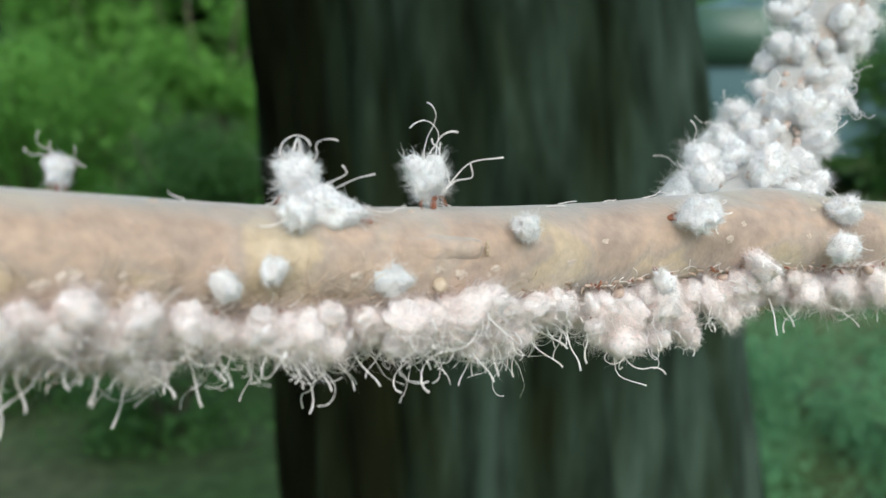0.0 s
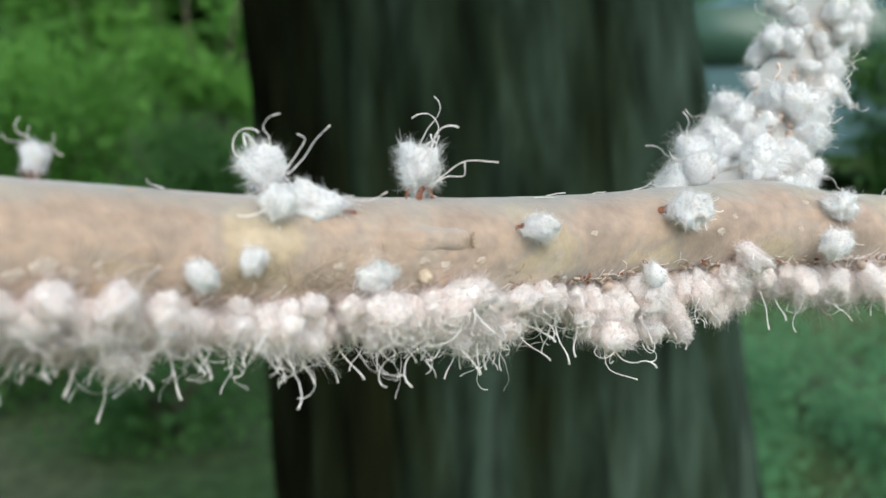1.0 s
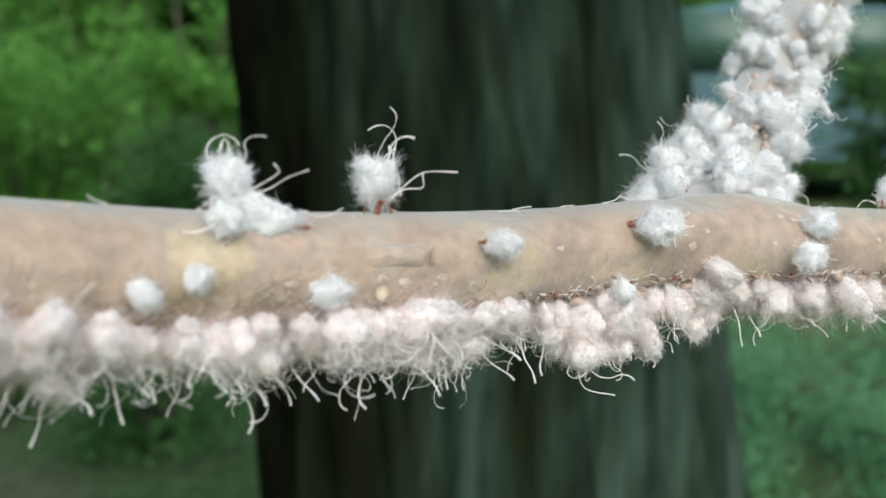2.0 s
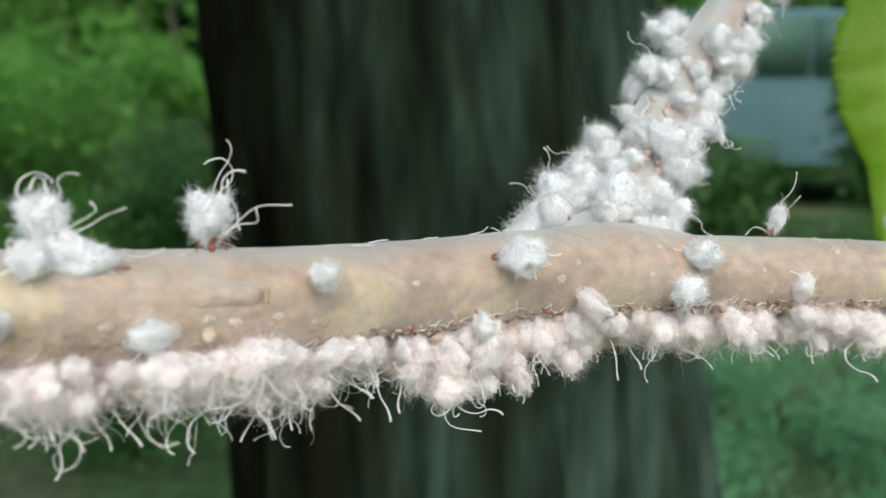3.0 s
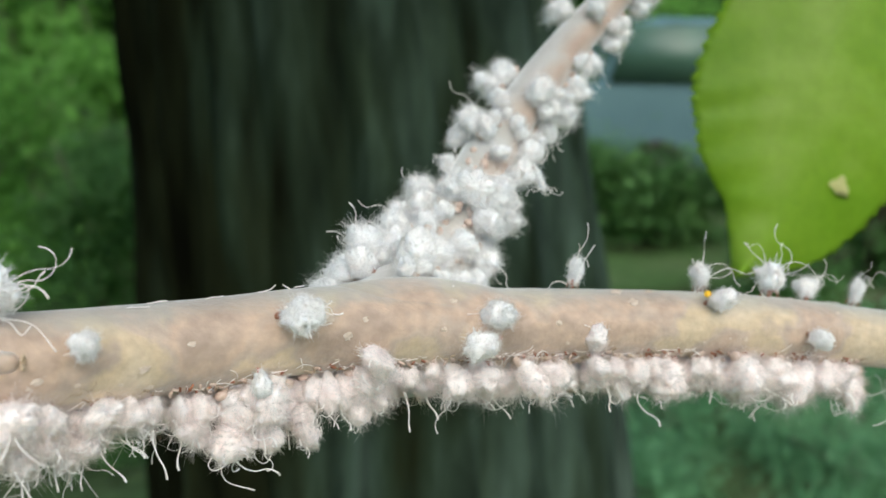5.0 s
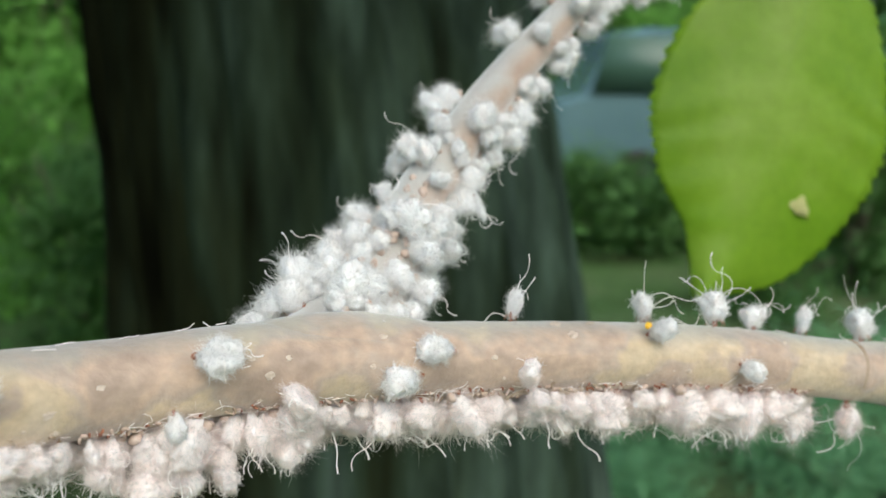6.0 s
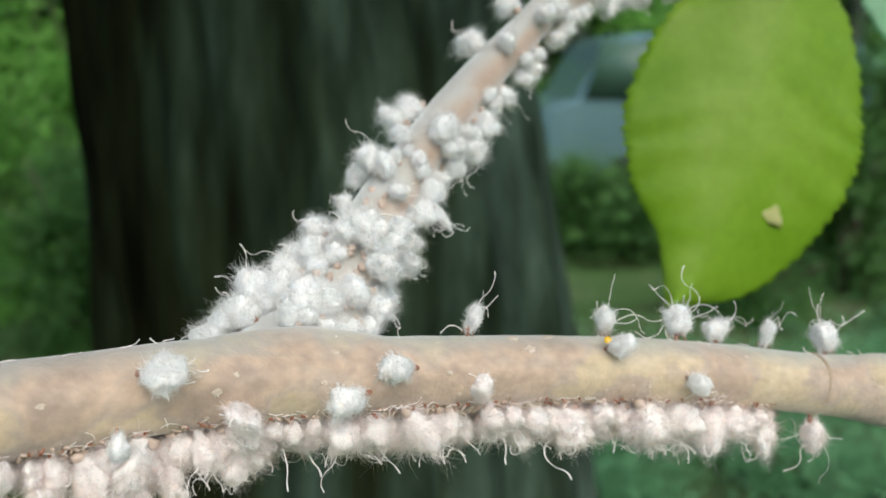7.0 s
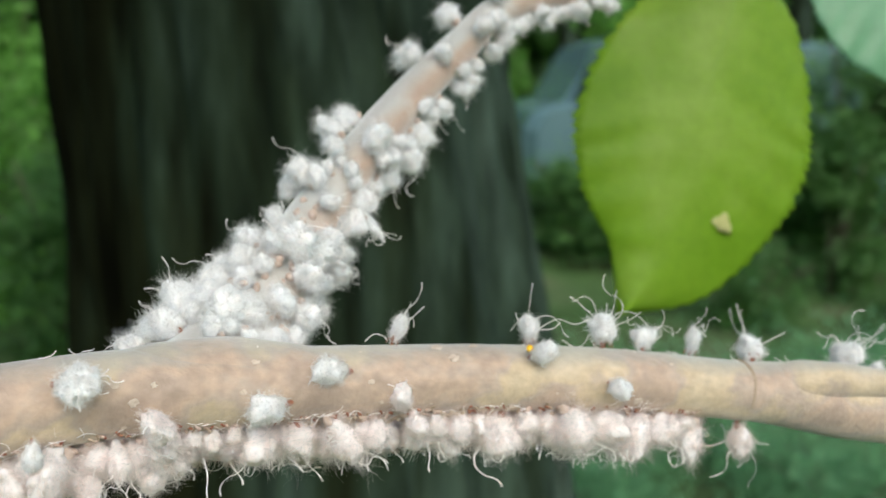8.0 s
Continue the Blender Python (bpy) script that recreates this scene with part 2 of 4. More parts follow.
def shrub(x, y, radius, height, leaves, size, mat, label, seed, low=0.0):
    rnd = random.Random(seed)
    root = tagged(new("shrub"), label, "shrub")
    root.location = (x, y, 0)
    bm = bmesh.new()
    for _ in range(6):
        a, e = rnd.uniform(0, 6.283), rnd.uniform(0.4, 0.9) * radius
        tube(bm, smooth_line([(0.03 * math.cos(a), 0.03 * math.sin(a), -0.1), (0.3 * e * math.cos(a), 0.3 * e * math.sin(a), 0.4 * height), (e * math.cos(a), e * math.sin(a), rnd.uniform(0.7, 1.0) * height)], 7),
             [0.014 - 0.0016 * i for i in range(7)], 5)
    part("stem", bm, M_STEM, root)
    bm = bmesh.new()
    lumps = [(rnd.uniform(-0.6, 0.6) * radius, rnd.uniform(-0.6, 0.6) * radius, rnd.uniform(low, 0.85) * height, rnd.uniform(0.25, 0.5) * radius) for _ in range(14)]

    def place():
        c = rnd.choice(lumps)
        d = Vector((rnd.gauss(0, 1), rnd.gauss(0, 1), rnd.gauss(0, 0.8)))
        p = Vector(c[:3]) + d * c[3] * 0.55
        p.z = max(p.z, 0.05)
        return p
    leaf_cloud(bm, leaves, place, size, rnd)
    part("foliage", bm, mat, root, smooth=False)
    return root


def far_tree(x, y, radius, height, seed, leaves=1500, mat=None):
    rnd = random.Random(seed)
    root = tagged(new("tree"), "slender dark forest tree with green leafy crown", "tree", "trees of the wood")
    root.location = (x, y, 0)
    bm = bmesh.new()
    lean = rnd.uniform(-0.3, 0.3)
    tube(bm, smooth_line([(0, 0, -0.2), (lean * 0.3, 0, height * 0.4), (lean, 0.1, height)], 12), [radius * (1.15 - 0.07 * i) for i in range(12)], 12)
    for i in range(5):
        a, z = rnd.uniform(0, 6.283), height * rnd.uniform(0.35, 0.8)
        tube(bm, smooth_line([(lean * z / height, 0, z), (1.0 * math.cos(a), 1.0 * math.sin(a), z + 0.6), (2.0 * math.cos(a), 2.0 * math.sin(a), z + 0.9)], 6), [radius * 0.35 * (1 - 0.13 * k) for k in range(6)], 6)
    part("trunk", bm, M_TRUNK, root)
    bm = bmesh.new()
    lumps = [(rnd.uniform(-2, 2), rnd.uniform(-2, 2), rnd.uniform(0.32, 1.05) * height, rnd.uniform(0.5, 1.1)) for _ in range(16)]

    def place():
        c = rnd.choice(lumps)
        return Vector(c[:3]) + Vector((rnd.gauss(0, 1), rnd.gauss(0, 1), rnd.gauss(0, 0.7))) * c[3] * 0.6
    leaf_cloud(bm, leaves, place, 0.26, rnd)
    part("crown", bm, mat or M_GREEN_A, root, smooth=False)
    return root


for i, (x, y, r) in enumerate([(-3.1, 9.0, 0.12), (-5.2, 12, 0.18), (-1.6, 15, 0.16), (0.6, 13.5, 0.2), (3.2, 14.5, 0.17), (6.0, 13, 0.2), (8.5, 17, 0.22), (-8.5, 16, 0.2), (-3.6, 19, 0.2), (2.2, 20, 0.2),
                               (-9, 6, 0.2), (10.5, 9.5, 0.2), (-6, -5, 0.2), (6, -6, 0.22), (-11, -1, 0.2), (11, 1, 0.2)]):
    far_tree(x, y, r, 6.5 + (i * 37 % 5) * 0.5, 40 + i)

bm = bmesh.new()
rnd = random.Random(5)


def ring_place():
    a, r = rnd.uniform(0, 6.283), rnd.uniform(26, 32)
    return (r * math.cos(a), r * math.sin(a), abs(rnd.gauss(0, 4.0)))


leaf_cloud(bm, 16000, ring_place, 1.9, rnd)
tagged(new("backdrop", finish(bm, "backdrop", M_GREEN_A, False)), "far dark green wood that closes the view", "woodland", kind="structure")

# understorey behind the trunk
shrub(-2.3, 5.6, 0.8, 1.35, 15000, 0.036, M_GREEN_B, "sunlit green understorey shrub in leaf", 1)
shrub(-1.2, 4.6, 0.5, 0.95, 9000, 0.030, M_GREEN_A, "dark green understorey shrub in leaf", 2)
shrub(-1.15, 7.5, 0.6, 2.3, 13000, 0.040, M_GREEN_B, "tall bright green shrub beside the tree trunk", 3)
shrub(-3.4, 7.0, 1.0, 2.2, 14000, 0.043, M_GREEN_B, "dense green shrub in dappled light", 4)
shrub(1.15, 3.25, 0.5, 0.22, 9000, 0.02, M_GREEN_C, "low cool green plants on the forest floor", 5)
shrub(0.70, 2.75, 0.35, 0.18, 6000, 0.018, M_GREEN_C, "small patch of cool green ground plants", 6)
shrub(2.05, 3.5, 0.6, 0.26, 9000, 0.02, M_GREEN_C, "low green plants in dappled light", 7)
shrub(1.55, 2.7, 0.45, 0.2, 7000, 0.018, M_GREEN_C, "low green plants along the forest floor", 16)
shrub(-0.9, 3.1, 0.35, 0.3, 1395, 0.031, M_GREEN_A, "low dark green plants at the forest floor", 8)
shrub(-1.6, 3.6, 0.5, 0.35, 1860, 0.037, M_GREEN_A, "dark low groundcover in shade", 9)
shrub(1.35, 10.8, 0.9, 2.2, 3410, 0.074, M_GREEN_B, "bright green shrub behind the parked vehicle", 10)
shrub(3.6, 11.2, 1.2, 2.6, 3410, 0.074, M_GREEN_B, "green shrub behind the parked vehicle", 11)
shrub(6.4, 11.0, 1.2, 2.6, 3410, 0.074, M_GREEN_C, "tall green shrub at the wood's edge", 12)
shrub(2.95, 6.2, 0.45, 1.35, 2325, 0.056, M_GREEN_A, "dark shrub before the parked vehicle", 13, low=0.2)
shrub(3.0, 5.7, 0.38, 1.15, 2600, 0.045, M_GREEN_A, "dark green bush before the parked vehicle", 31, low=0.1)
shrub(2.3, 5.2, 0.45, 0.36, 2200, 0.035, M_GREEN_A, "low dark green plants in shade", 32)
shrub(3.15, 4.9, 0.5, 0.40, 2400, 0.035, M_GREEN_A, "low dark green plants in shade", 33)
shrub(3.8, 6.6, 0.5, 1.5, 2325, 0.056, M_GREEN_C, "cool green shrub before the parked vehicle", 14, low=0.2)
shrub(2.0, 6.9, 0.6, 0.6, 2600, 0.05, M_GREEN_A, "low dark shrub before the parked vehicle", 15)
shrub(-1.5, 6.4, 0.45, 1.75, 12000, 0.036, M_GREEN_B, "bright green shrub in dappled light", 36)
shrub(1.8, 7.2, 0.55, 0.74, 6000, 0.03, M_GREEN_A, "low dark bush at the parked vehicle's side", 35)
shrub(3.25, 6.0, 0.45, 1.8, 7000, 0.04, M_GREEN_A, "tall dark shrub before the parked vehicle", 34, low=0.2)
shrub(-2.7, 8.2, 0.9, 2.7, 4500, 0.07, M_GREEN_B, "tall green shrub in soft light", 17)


# ---- parked vehicle, far behind ----
def vehicle(x, y):
    root = tagged(new("parked_vehicle"), "pale blue-grey parked estate vehicle under trees", "vehicle")
    root.location = (x, y, 0)
    side = [(0, 0.42), (0.02, 0.85), (0.10, 1.0), (0.35, 1.08), (0.62, 1.55), (0.85, 1.62), (2.7, 1.60), (3.35, 1.08), (4.3, 0.98), (4.5, 0.8), (4.5, 0.42), (3.9, 0.36), (0.6, 0.36)]
    bm = bmesh.new()
    rows = []
    for w, k in ((0, 0.95), (0.12, 1.0), (1.58, 1.0), (1.70, 0.95)):
        rows.append([bm.verts.new((2.25 + (px - 2.25) * k, w, 0.9 + (pz - 0.9) * k)) for px, pz in side])
    for a, b in zip(rows, rows[1:]):
        for i in range(len(side)):
            bm.faces.new((a[i], b[i], b[(i + 1) % len(side)], a[(i + 1) % len(side)]))
    bm.faces.new(rows[0])
    bm.faces.new(rows[-1][::-1])
    body = part("body", bm, M_PAINT, root, smooth=False)
    for wx, ww in ((0.48, 1.10), (1.61, 0.86)):
        bm = bmesh.new()
        bmesh.ops.create_cube(bm, size=1)
        for v in bm.verts:
            slope = 0.13 if wx < 1 else -0.10
            v.co = Vector((wx + ww / 2 + v.co.x * ww + (slope * v.co.z if v.co.x * (1 if wx > 1 else -1) > 0 else 0), v.co.y * 0.03 - 0.005, 1.32 + v.co.z * 0.46))
        part("side_window", bm, M_GLASS, body)
    for px in (0.85, 3.6):
        for py in (0.1, 1.6):
            wheel = part("wheel", ring_wheel(0.33, 0.22, 0.20), M_RUBBER, root, "black rubber tyre")
            wheel.location = (px, py, 0.33)
            rim = part("rim", ring_wheel(0.20, 0.23, 0.0), M_RIM, wheel)
    return root


def ring_wheel(radius, width, hole):
    bm = bmesh.new()
    profile = [(radius - 0.03, -width / 2), (radius, -width / 2 + 0.03), (radius, width / 2 - 0.03), (radius - 0.03, width / 2)]
    profile = [(max(hole, 0.02), -width / 2)] + profile + [(max(hole, 0.02), width / 2)]
    rings = [[bm.verts.new((r * math.cos(a), w, r * math.sin(a))) for a in [2 * math.pi * k / 24 for k in range(24)]] for r, w in profile]
    for a, b in zip(rings, rings[1:] + rings[:1]):
        for k in range(24):
            bm.faces.new((a[k], b[k], b[(k + 1) % 24], a[(k + 1) % 24]))
    return bm


vehicle(1.45, 8.0)

# ---- the big trunk behind the branch ----
tree = tagged(new("big_tree"), "large tree with dark furrowed greenish bark, shaded by an added unseen crown", "tree")
tree.location = (0.146, 0.776, 0)
bm = bmesh.new()
rows_n, sides_n = 210, 168
zs = [-0.15 + 4.4 * i / (rows_n - 1) for i in range(rows_n)]


def trunk_shape(i, a):
    z = zs[i]
    d = Vector((math.cos(a), math.sin(a), 0))
    wave = 0.12 * noise.noise(Vector((d.x * 2, d.y * 2, z * 3.5)))
    b = a + wave
    ridge = noise.noise(Vector((math.cos(b) * 8, math.sin(b) * 8, z * 3.0))) + 0.8 * noise.noise(Vector((math.cos(b) * 17, math.sin(b) * 17, z * 5.5)))
    flare = 0.35 * math.exp(-max(z, 0) / 0.25) * (1 + 0.4 * math.cos(5 * a + 1))
    return 1 + 0.085 * ridge + flare + 0.02 * noise.noise(d * 2 + Vector((0, 0, z)))


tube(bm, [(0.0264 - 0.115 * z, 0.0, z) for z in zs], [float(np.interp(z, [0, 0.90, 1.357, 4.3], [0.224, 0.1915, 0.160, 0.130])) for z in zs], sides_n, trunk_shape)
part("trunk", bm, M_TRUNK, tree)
# Limbs and crown stay out of view, added to shade the trunk.
rnd = random.Random(11)
bm = bmesh.new()
limb_ends = []
for i in range(7):
    a, z = i * 0.9 + 0.3, 2.3 + 0.26 * i
    top = (-0.08 * z, 0, z)
    tip = (-0.08 * z + 1.5 * math.cos(a), 1.5 * math.sin(a) + 0.3, z + 0.5)
    limb_ends.append(tip)
    tube(bm, smooth_line([top, (0.5 * (top[0] + tip[0]), 0.5 * tip[1], z + 0.4), tip], 9), [0.05 - 0.004 * k for k in range(9)], 8)
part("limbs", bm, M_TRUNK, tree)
bm = bmesh.new()


def shade_leaf_place():
    e = rnd.choice(limb_ends)
    u = rnd.uniform(0.25, 1.25)
    return (e[0] * u + rnd.gauss(0, 0.45), e[1] * u + rnd.gauss(0, 0.35), e[2] + rnd.gauss(0.1, 0.3))


leaf_cloud(bm, 7000, shade_leaf_place, 0.11, rnd)
# Unseen low leaf layer, added to keep light off the trunk.
leaf_cloud(bm, 7000, lambda: (rnd.uniform(-1.2, 0.9), rnd.uniform(-1.12, 0.7), 2.25 + rnd.gauss(0, 0.14)), 0.10, rnd)
part("crown", bm, M_GREEN_A, tree, smooth=False)

# ---- the branch ----
KEYS_X = [-110, -80, -60, -41, -20, 0, 20, 38, 60, 80, 100, 120, 137, 147, 158, 172, 200, 240]
KEYS_Y = [52, 66, 78, 93, 110.5, 123.8, 138.5, 147.4, 157.2, 163.5, 169, 173.5, 177, 179.5, 182, 185, 192, 203]
KEYS_TOP = [8, 7.4, 6.8, 6.2, 5.4, 5.8, 7.0, 8.7, 8.3, 8.1, 7.5, 6.0, 4.1, 3.2, 0.6, -2.0, -9, -19]
KEYS_R = [6.6, 6.5, 6.4, 6.3, 6.2, 6.2, 6.1, 6.1, 5.7, 5.5, 5.4, 5.3, 5.2, 5.5, 5.6, 5.4, 5.3, 5.2]
LINE = np.array(smooth_line([(x, y, t - r) for x, y, t, r in zip(KEYS_X, KEYS_Y, KEYS_TOP, KEYS_R)], 1200))


def axis_at(x):
    return Vector([float(np.interp(x, LINE[:, 0], LINE[:, k])) for k in range(3)])


def radius_at(x):
    return float(np.interp(x, KEYS_X, KEYS_R))


def bark(x, phi):
    """Place and normal on the branch: phi 0 faces the camera, 90 is the top, -90 the underside."""
    t = (axis_at(x + 1) - axis_at(x - 1)).normalized()
    front = Vector((t.y, -t.x, 0)).normalized()
    up = front.cross(t)
    if up.z < 0:
        up = -up
    n = (front * math.cos(radians(phi)) + up * math.sin(radians(phi))).normalized()
    return axis_at(x) + n * radius_at(x), n


SIDE = smooth_line([(44.5, 156, -2), (49, 162.5, 5), (53.5, 169, 11.5), (58.6, 176.5, 21.5), (64.8, 183.5, 32), (73, 191.7, 44), (82.5, 200, 56), (92, 207, 66.5), (99.5, 212, 74.5),
                    (109, 215, 79), (123, 217.5, 82), (140, 222, 86), (160, 246, 99), (178, 267, 113)], 240)
SIDE_R = [float(np.interp(i, [0, 18, 34, 60, 92, 130, 165, 200, 239], [9.5, 8.4, 6.6, 5.0, 4.2, 3.6, 2.9, 2.3, 1.4])) for i in range(240)]


def shoot(u, phi):
    """Place and normal on the side shoot at u in 0..1: phi 0 faces the camera, 90 is its upper left side, -90 its lower right side."""
    i = min(max(int(u * 239), 1), 238)
    t = (SIDE[i + 1] - SIDE[i - 1]).normalized()
    front = Vector((0, -1, 0))
    front = (front - t * front.dot(t)).normalized()
    left = t.cross(front)
    if left.x > 0.2 or (abs(left.x) <= 0.2 and left.z < 0):
        left = -left
    n = (front * math.cos(radians(phi)) + left * math.sin(radians(phi))).normalized()
    return SIDE[i] + n * SIDE_R[i], n


ORIGIN = axis_at(-20)
branch = tagged(new("branch"), "smooth tan-grey branch with a side shoot, infested with white woolly aphids", "branch")
branch.matrix_basis = BASE @ Matrix.Translation(ORIGIN / 1000)


def near(p):
    return (Vector(p) - ORIGIN) / 1000


STEM_X = [-108 + 0.9 * i for i in range(380)]


def stem_shape(i, a):
    x = STEM_X[i]
    d = Vector((x * 0.05, math.cos(a) * 0.9, math.sin(a) * 0.9))
    k = 1 + 0.022 * noise.noise(d) + 0.012 * noise.noise(Vector((x * 0.3, math.cos(a) * 3, math.sin(a) * 3)))
    k += 0.03 * math.exp(-((x - 137.5) / 0.7) ** 2) + 0.015 * math.exp(-((x - 122) / 0.8) ** 2) - 0.02 * math.exp(-((x - 139.2) / 0.6) ** 2)
    k += 0.05 * math.exp(-((x - 148) / 5) ** 2)
    return k


bm = bmesh.new()
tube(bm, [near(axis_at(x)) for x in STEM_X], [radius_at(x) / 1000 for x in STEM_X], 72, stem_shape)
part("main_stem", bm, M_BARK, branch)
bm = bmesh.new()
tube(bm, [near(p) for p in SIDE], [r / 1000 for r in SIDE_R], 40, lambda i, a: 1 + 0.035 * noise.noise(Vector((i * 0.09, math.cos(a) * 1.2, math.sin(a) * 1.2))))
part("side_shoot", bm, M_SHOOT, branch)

# swollen collar where the shoot leaves the stem
bm = bmesh.new()
tube(bm, [near(p) for p in smooth_line([(36, 146.8, 3.2), (43, 150.5, 3.8), (50, 154, 4.0), (58, 157, 3.4), (66, 159.5, 2.6)], 30)],
     [(5.0 + 1.05 * math.sin(math.pi * i / 29)) / 1000 for i in range(30)], 40, lambda i, a: 1 + 0.03 * noise.noise(Vector((i * 0.2, math.cos(a) * 2, math.sin(a) * 2))))
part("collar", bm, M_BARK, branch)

# bud scar with its ridge, leaf-scar ring and the spur beyond the node
bm = bmesh.new()
pts = [bark(x, ph)[0] + bark(x, ph)[1] * h for x, ph, h in ((-8.0, 13, -2.7), (-6.0, 12.5, -2.1), (-4.2, 12, -1.45), (-2.4, 11, -0.85), (-0.5, 10, -0.35), (0.9, 9, -0.1))]
tube(bm, [near(p) for p in smooth_line(pts, 26)], [float(np.interp(i, [0, 6, 12, 19, 23, 24, 25], [2.7, 2.3, 1.75, 1.3, 1.1, 0.95, 0.55])) / 1000 for i in range(26)], 20,
     lambda i, a: 1 + 0.16 * noise.noise(Vector((i * 0.35, math.cos(a) * 1.6, math.sin(a) * 1.6))))
part("bud_scar", bm, M_BARK, branch, "short corky bud scar")
bm = bmesh.new()
pts = [bark(x, ph)[0] - bark(x, ph)[1] * h for x, ph, h in ((-11.5, 18, 2.9), (-9.5, 16, 2.4), (-7.5, 14, 2.05), (-5.5, 12, 1.7), (-2.5, 10, 1.5), (-1, 8, 1.5))]
tube(bm, [near(p) for p in smooth_line(pts, 26)], [float(np.interp(i, [0, 8, 18, 25], [2.2, 2.1, 1.8, 1.3])) / 1000 for i in range(26)], 28,
     lambda i, a: 1 + 0.05 * noise.noise(Vector((i * 0.4, math.cos(a) * 2, math.sin(a) * 2))))
part("scar_ridge", bm, M_BARK, branch)
bm = bmesh.new()
p, n = bark(0.8, 8)
for k in range(9):
    a = 2 * math.pi * k / 9
    q = p + n * 0.4 + Vector((0.15, 0.7 * math.cos(a) * 0.6, 0.75 * math.sin(a)))
    blob(bm, near(q + Vector((0.4, 0, 0))), (0.00026, 0.00026, 0.00026), 1)
part("scar_rim", bm, M_BUD, branch, "pale broken rim of the bud scar")
bm = bmesh.new()
ring_pts = []
for x, w in ((137.3, 0.6),):
    c, r = axis_at(x), radius_at(x) * 1.03 - 0.86 * w
    t = (axis_at(x + 1) - axis_at(x - 1)).normalized()
    f = Vector((t.y, -t.x, 0)).normalized()
    u = f.cross(t)
    pts = [c + (f * math.cos(a) + u * math.sin(a)) * r + t * 0.35 * noise.noise(Vector((a, 0, 0))) for a in [2 * math.pi * k / 60 for k in range(61)]]
    tube(bm, [near(q) for q in pts], [w / 1000] * 61, 7, caps=False)
part("leaf_scar_ring", bm, M_RING, branch, "soft brown ring of an old bud scale scar")
bm = bmesh.new()
tube(bm, [near(p) for p in smooth_line([(139, 178.6, -2.0), (147, 177.9, -0.2), (155, 178.2, 0.2), (164, 179.8, -0.4), (176, 183, -1.8), (192, 188, -4.2)], 24)],
     [float(np.interp(i, [0, 6, 14, 23], [3.8, 4.0, 2.7, 2.1])) / 1000 for i in range(24)], 24, lambda i, a: 1 + 0.06 * noise.noise(Vector((i * 0.3, math.cos(a) * 2, math.sin(a) * 2))))
part("spur", bm, M_BARK, branch, "short spur twig beyond the node")


# ---- leaves ----
def leaf(label, keys, halves, depth_bow, petiole, spot=None, rot=0.0, mat=None):
    """A broad ovate leaf with a toothed edge, from its base to its tip. keys: points of the midrib; halves: half widths at them."""
    root = tagged(new("leaf"), label, "leaf")
    base = Vector(keys[0])
    root.matrix_basis = BASE @ Matrix.Translation(base / 1000)
    n, m = 120, 12
    mid = smooth_line(keys, n)
    half = [float(v[0]) for v in smooth_line([(h, 0, 0) for h in halves], n)]

    def spot_at(i, side):
        p = mid[i]
        t = (mid[min(i + 1, n - 1)] - mid[max(i - 1, 0)]).normalized()
        across = Vector((0, -1, 0)).cross(t).normalized()
        tooth = 1 + 0.06 * ((i * 0.28) % 1.0 - 0.5) * (1 if abs(side) > 0.95 else 0)
        h = max(half[i], 0.3)
        ripple = 0.35 * math.cos((i / n * 9 - abs(side) * 1.1) * 2 * math.pi) * abs(side)
        return p + across * (h * side * tooth) + Vector((0, depth_bow * abs(side) ** 1.6 + ripple + rot * side * h, 0))
    bm = bmesh.new()
    g = [[bm.verts.new((spot_at(i, -1 + 2 * j / (2 * m)) - base) / 1000) for j in range(2 * m + 1)] for i in range(n)]
    for a, b in zip(g, g[1:]):
        for j in range(2 * m):
            bm.faces.new((a[j], a[j + 1], b[j + 1], b[j]))
    blade = part("blade", bm, mat or M_LEAF, root)
    thick = blade.modifiers.new("thickness", "SOLIDIFY")
    thick.thickness = 0.0003
    bm = bmesh.new()
    tube(bm, [(p - base) / 1000 + Vector((0, 0.0001, 0)) for p in mid], [(0.62 - 0.0044 * i) / 1000 for i in range(n)], 7)
    part("midrib", bm, M_VEIN, root)
    for k in range(9):
        for s in (-1, 1):
            bm = bmesh.new()
            i0 = 8 + k * 11
            pts = [(spot_at(min(int(i0 + 15 * u), n - 1), s * u * 0.93) - base) / 1000 + Vector((0, 0.00006, 0)) for u in [q / 7 for q in range(8)]]
            tube(bm, pts, [(0.26 - 0.024 * q) / 1000 for q in range(8)], 5)
            part("side_vein", bm, M_VEIN, root)
    bm = bmesh.new()
    tube(bm, [(Vector(p) - base) / 1000 for p in smooth_line([keys[0]] + petiole, 10)], [0.0007] * 10, 7)
    part("petiole", bm, M_VEIN, root)
    if spot:
        bm = bmesh.new()
        flat = min((v.co for v in blade.data.vertices), key=lambda c: (c.x - (spot[0] - base.x) / 1000) ** 2 + (c.z - (spot[2] - base.z) / 1000) ** 2)
        spot = (spot[0], flat.y * 1000 + base.y - 0.35, spot[2])
        blob(bm, (Vector(spot) - base) / 1000, (0.0026, 0.00018, 0.0040), 3, 0.7, 2.0, 4)
        for v in bm.verts:
            v.co.x -= 0.45 * (v.co.z - (spot[2] - base.z) / 1000)
        q = part("dry_spot", bm, M_HOLE, root, "small dry buff-coloured spot")
    return root


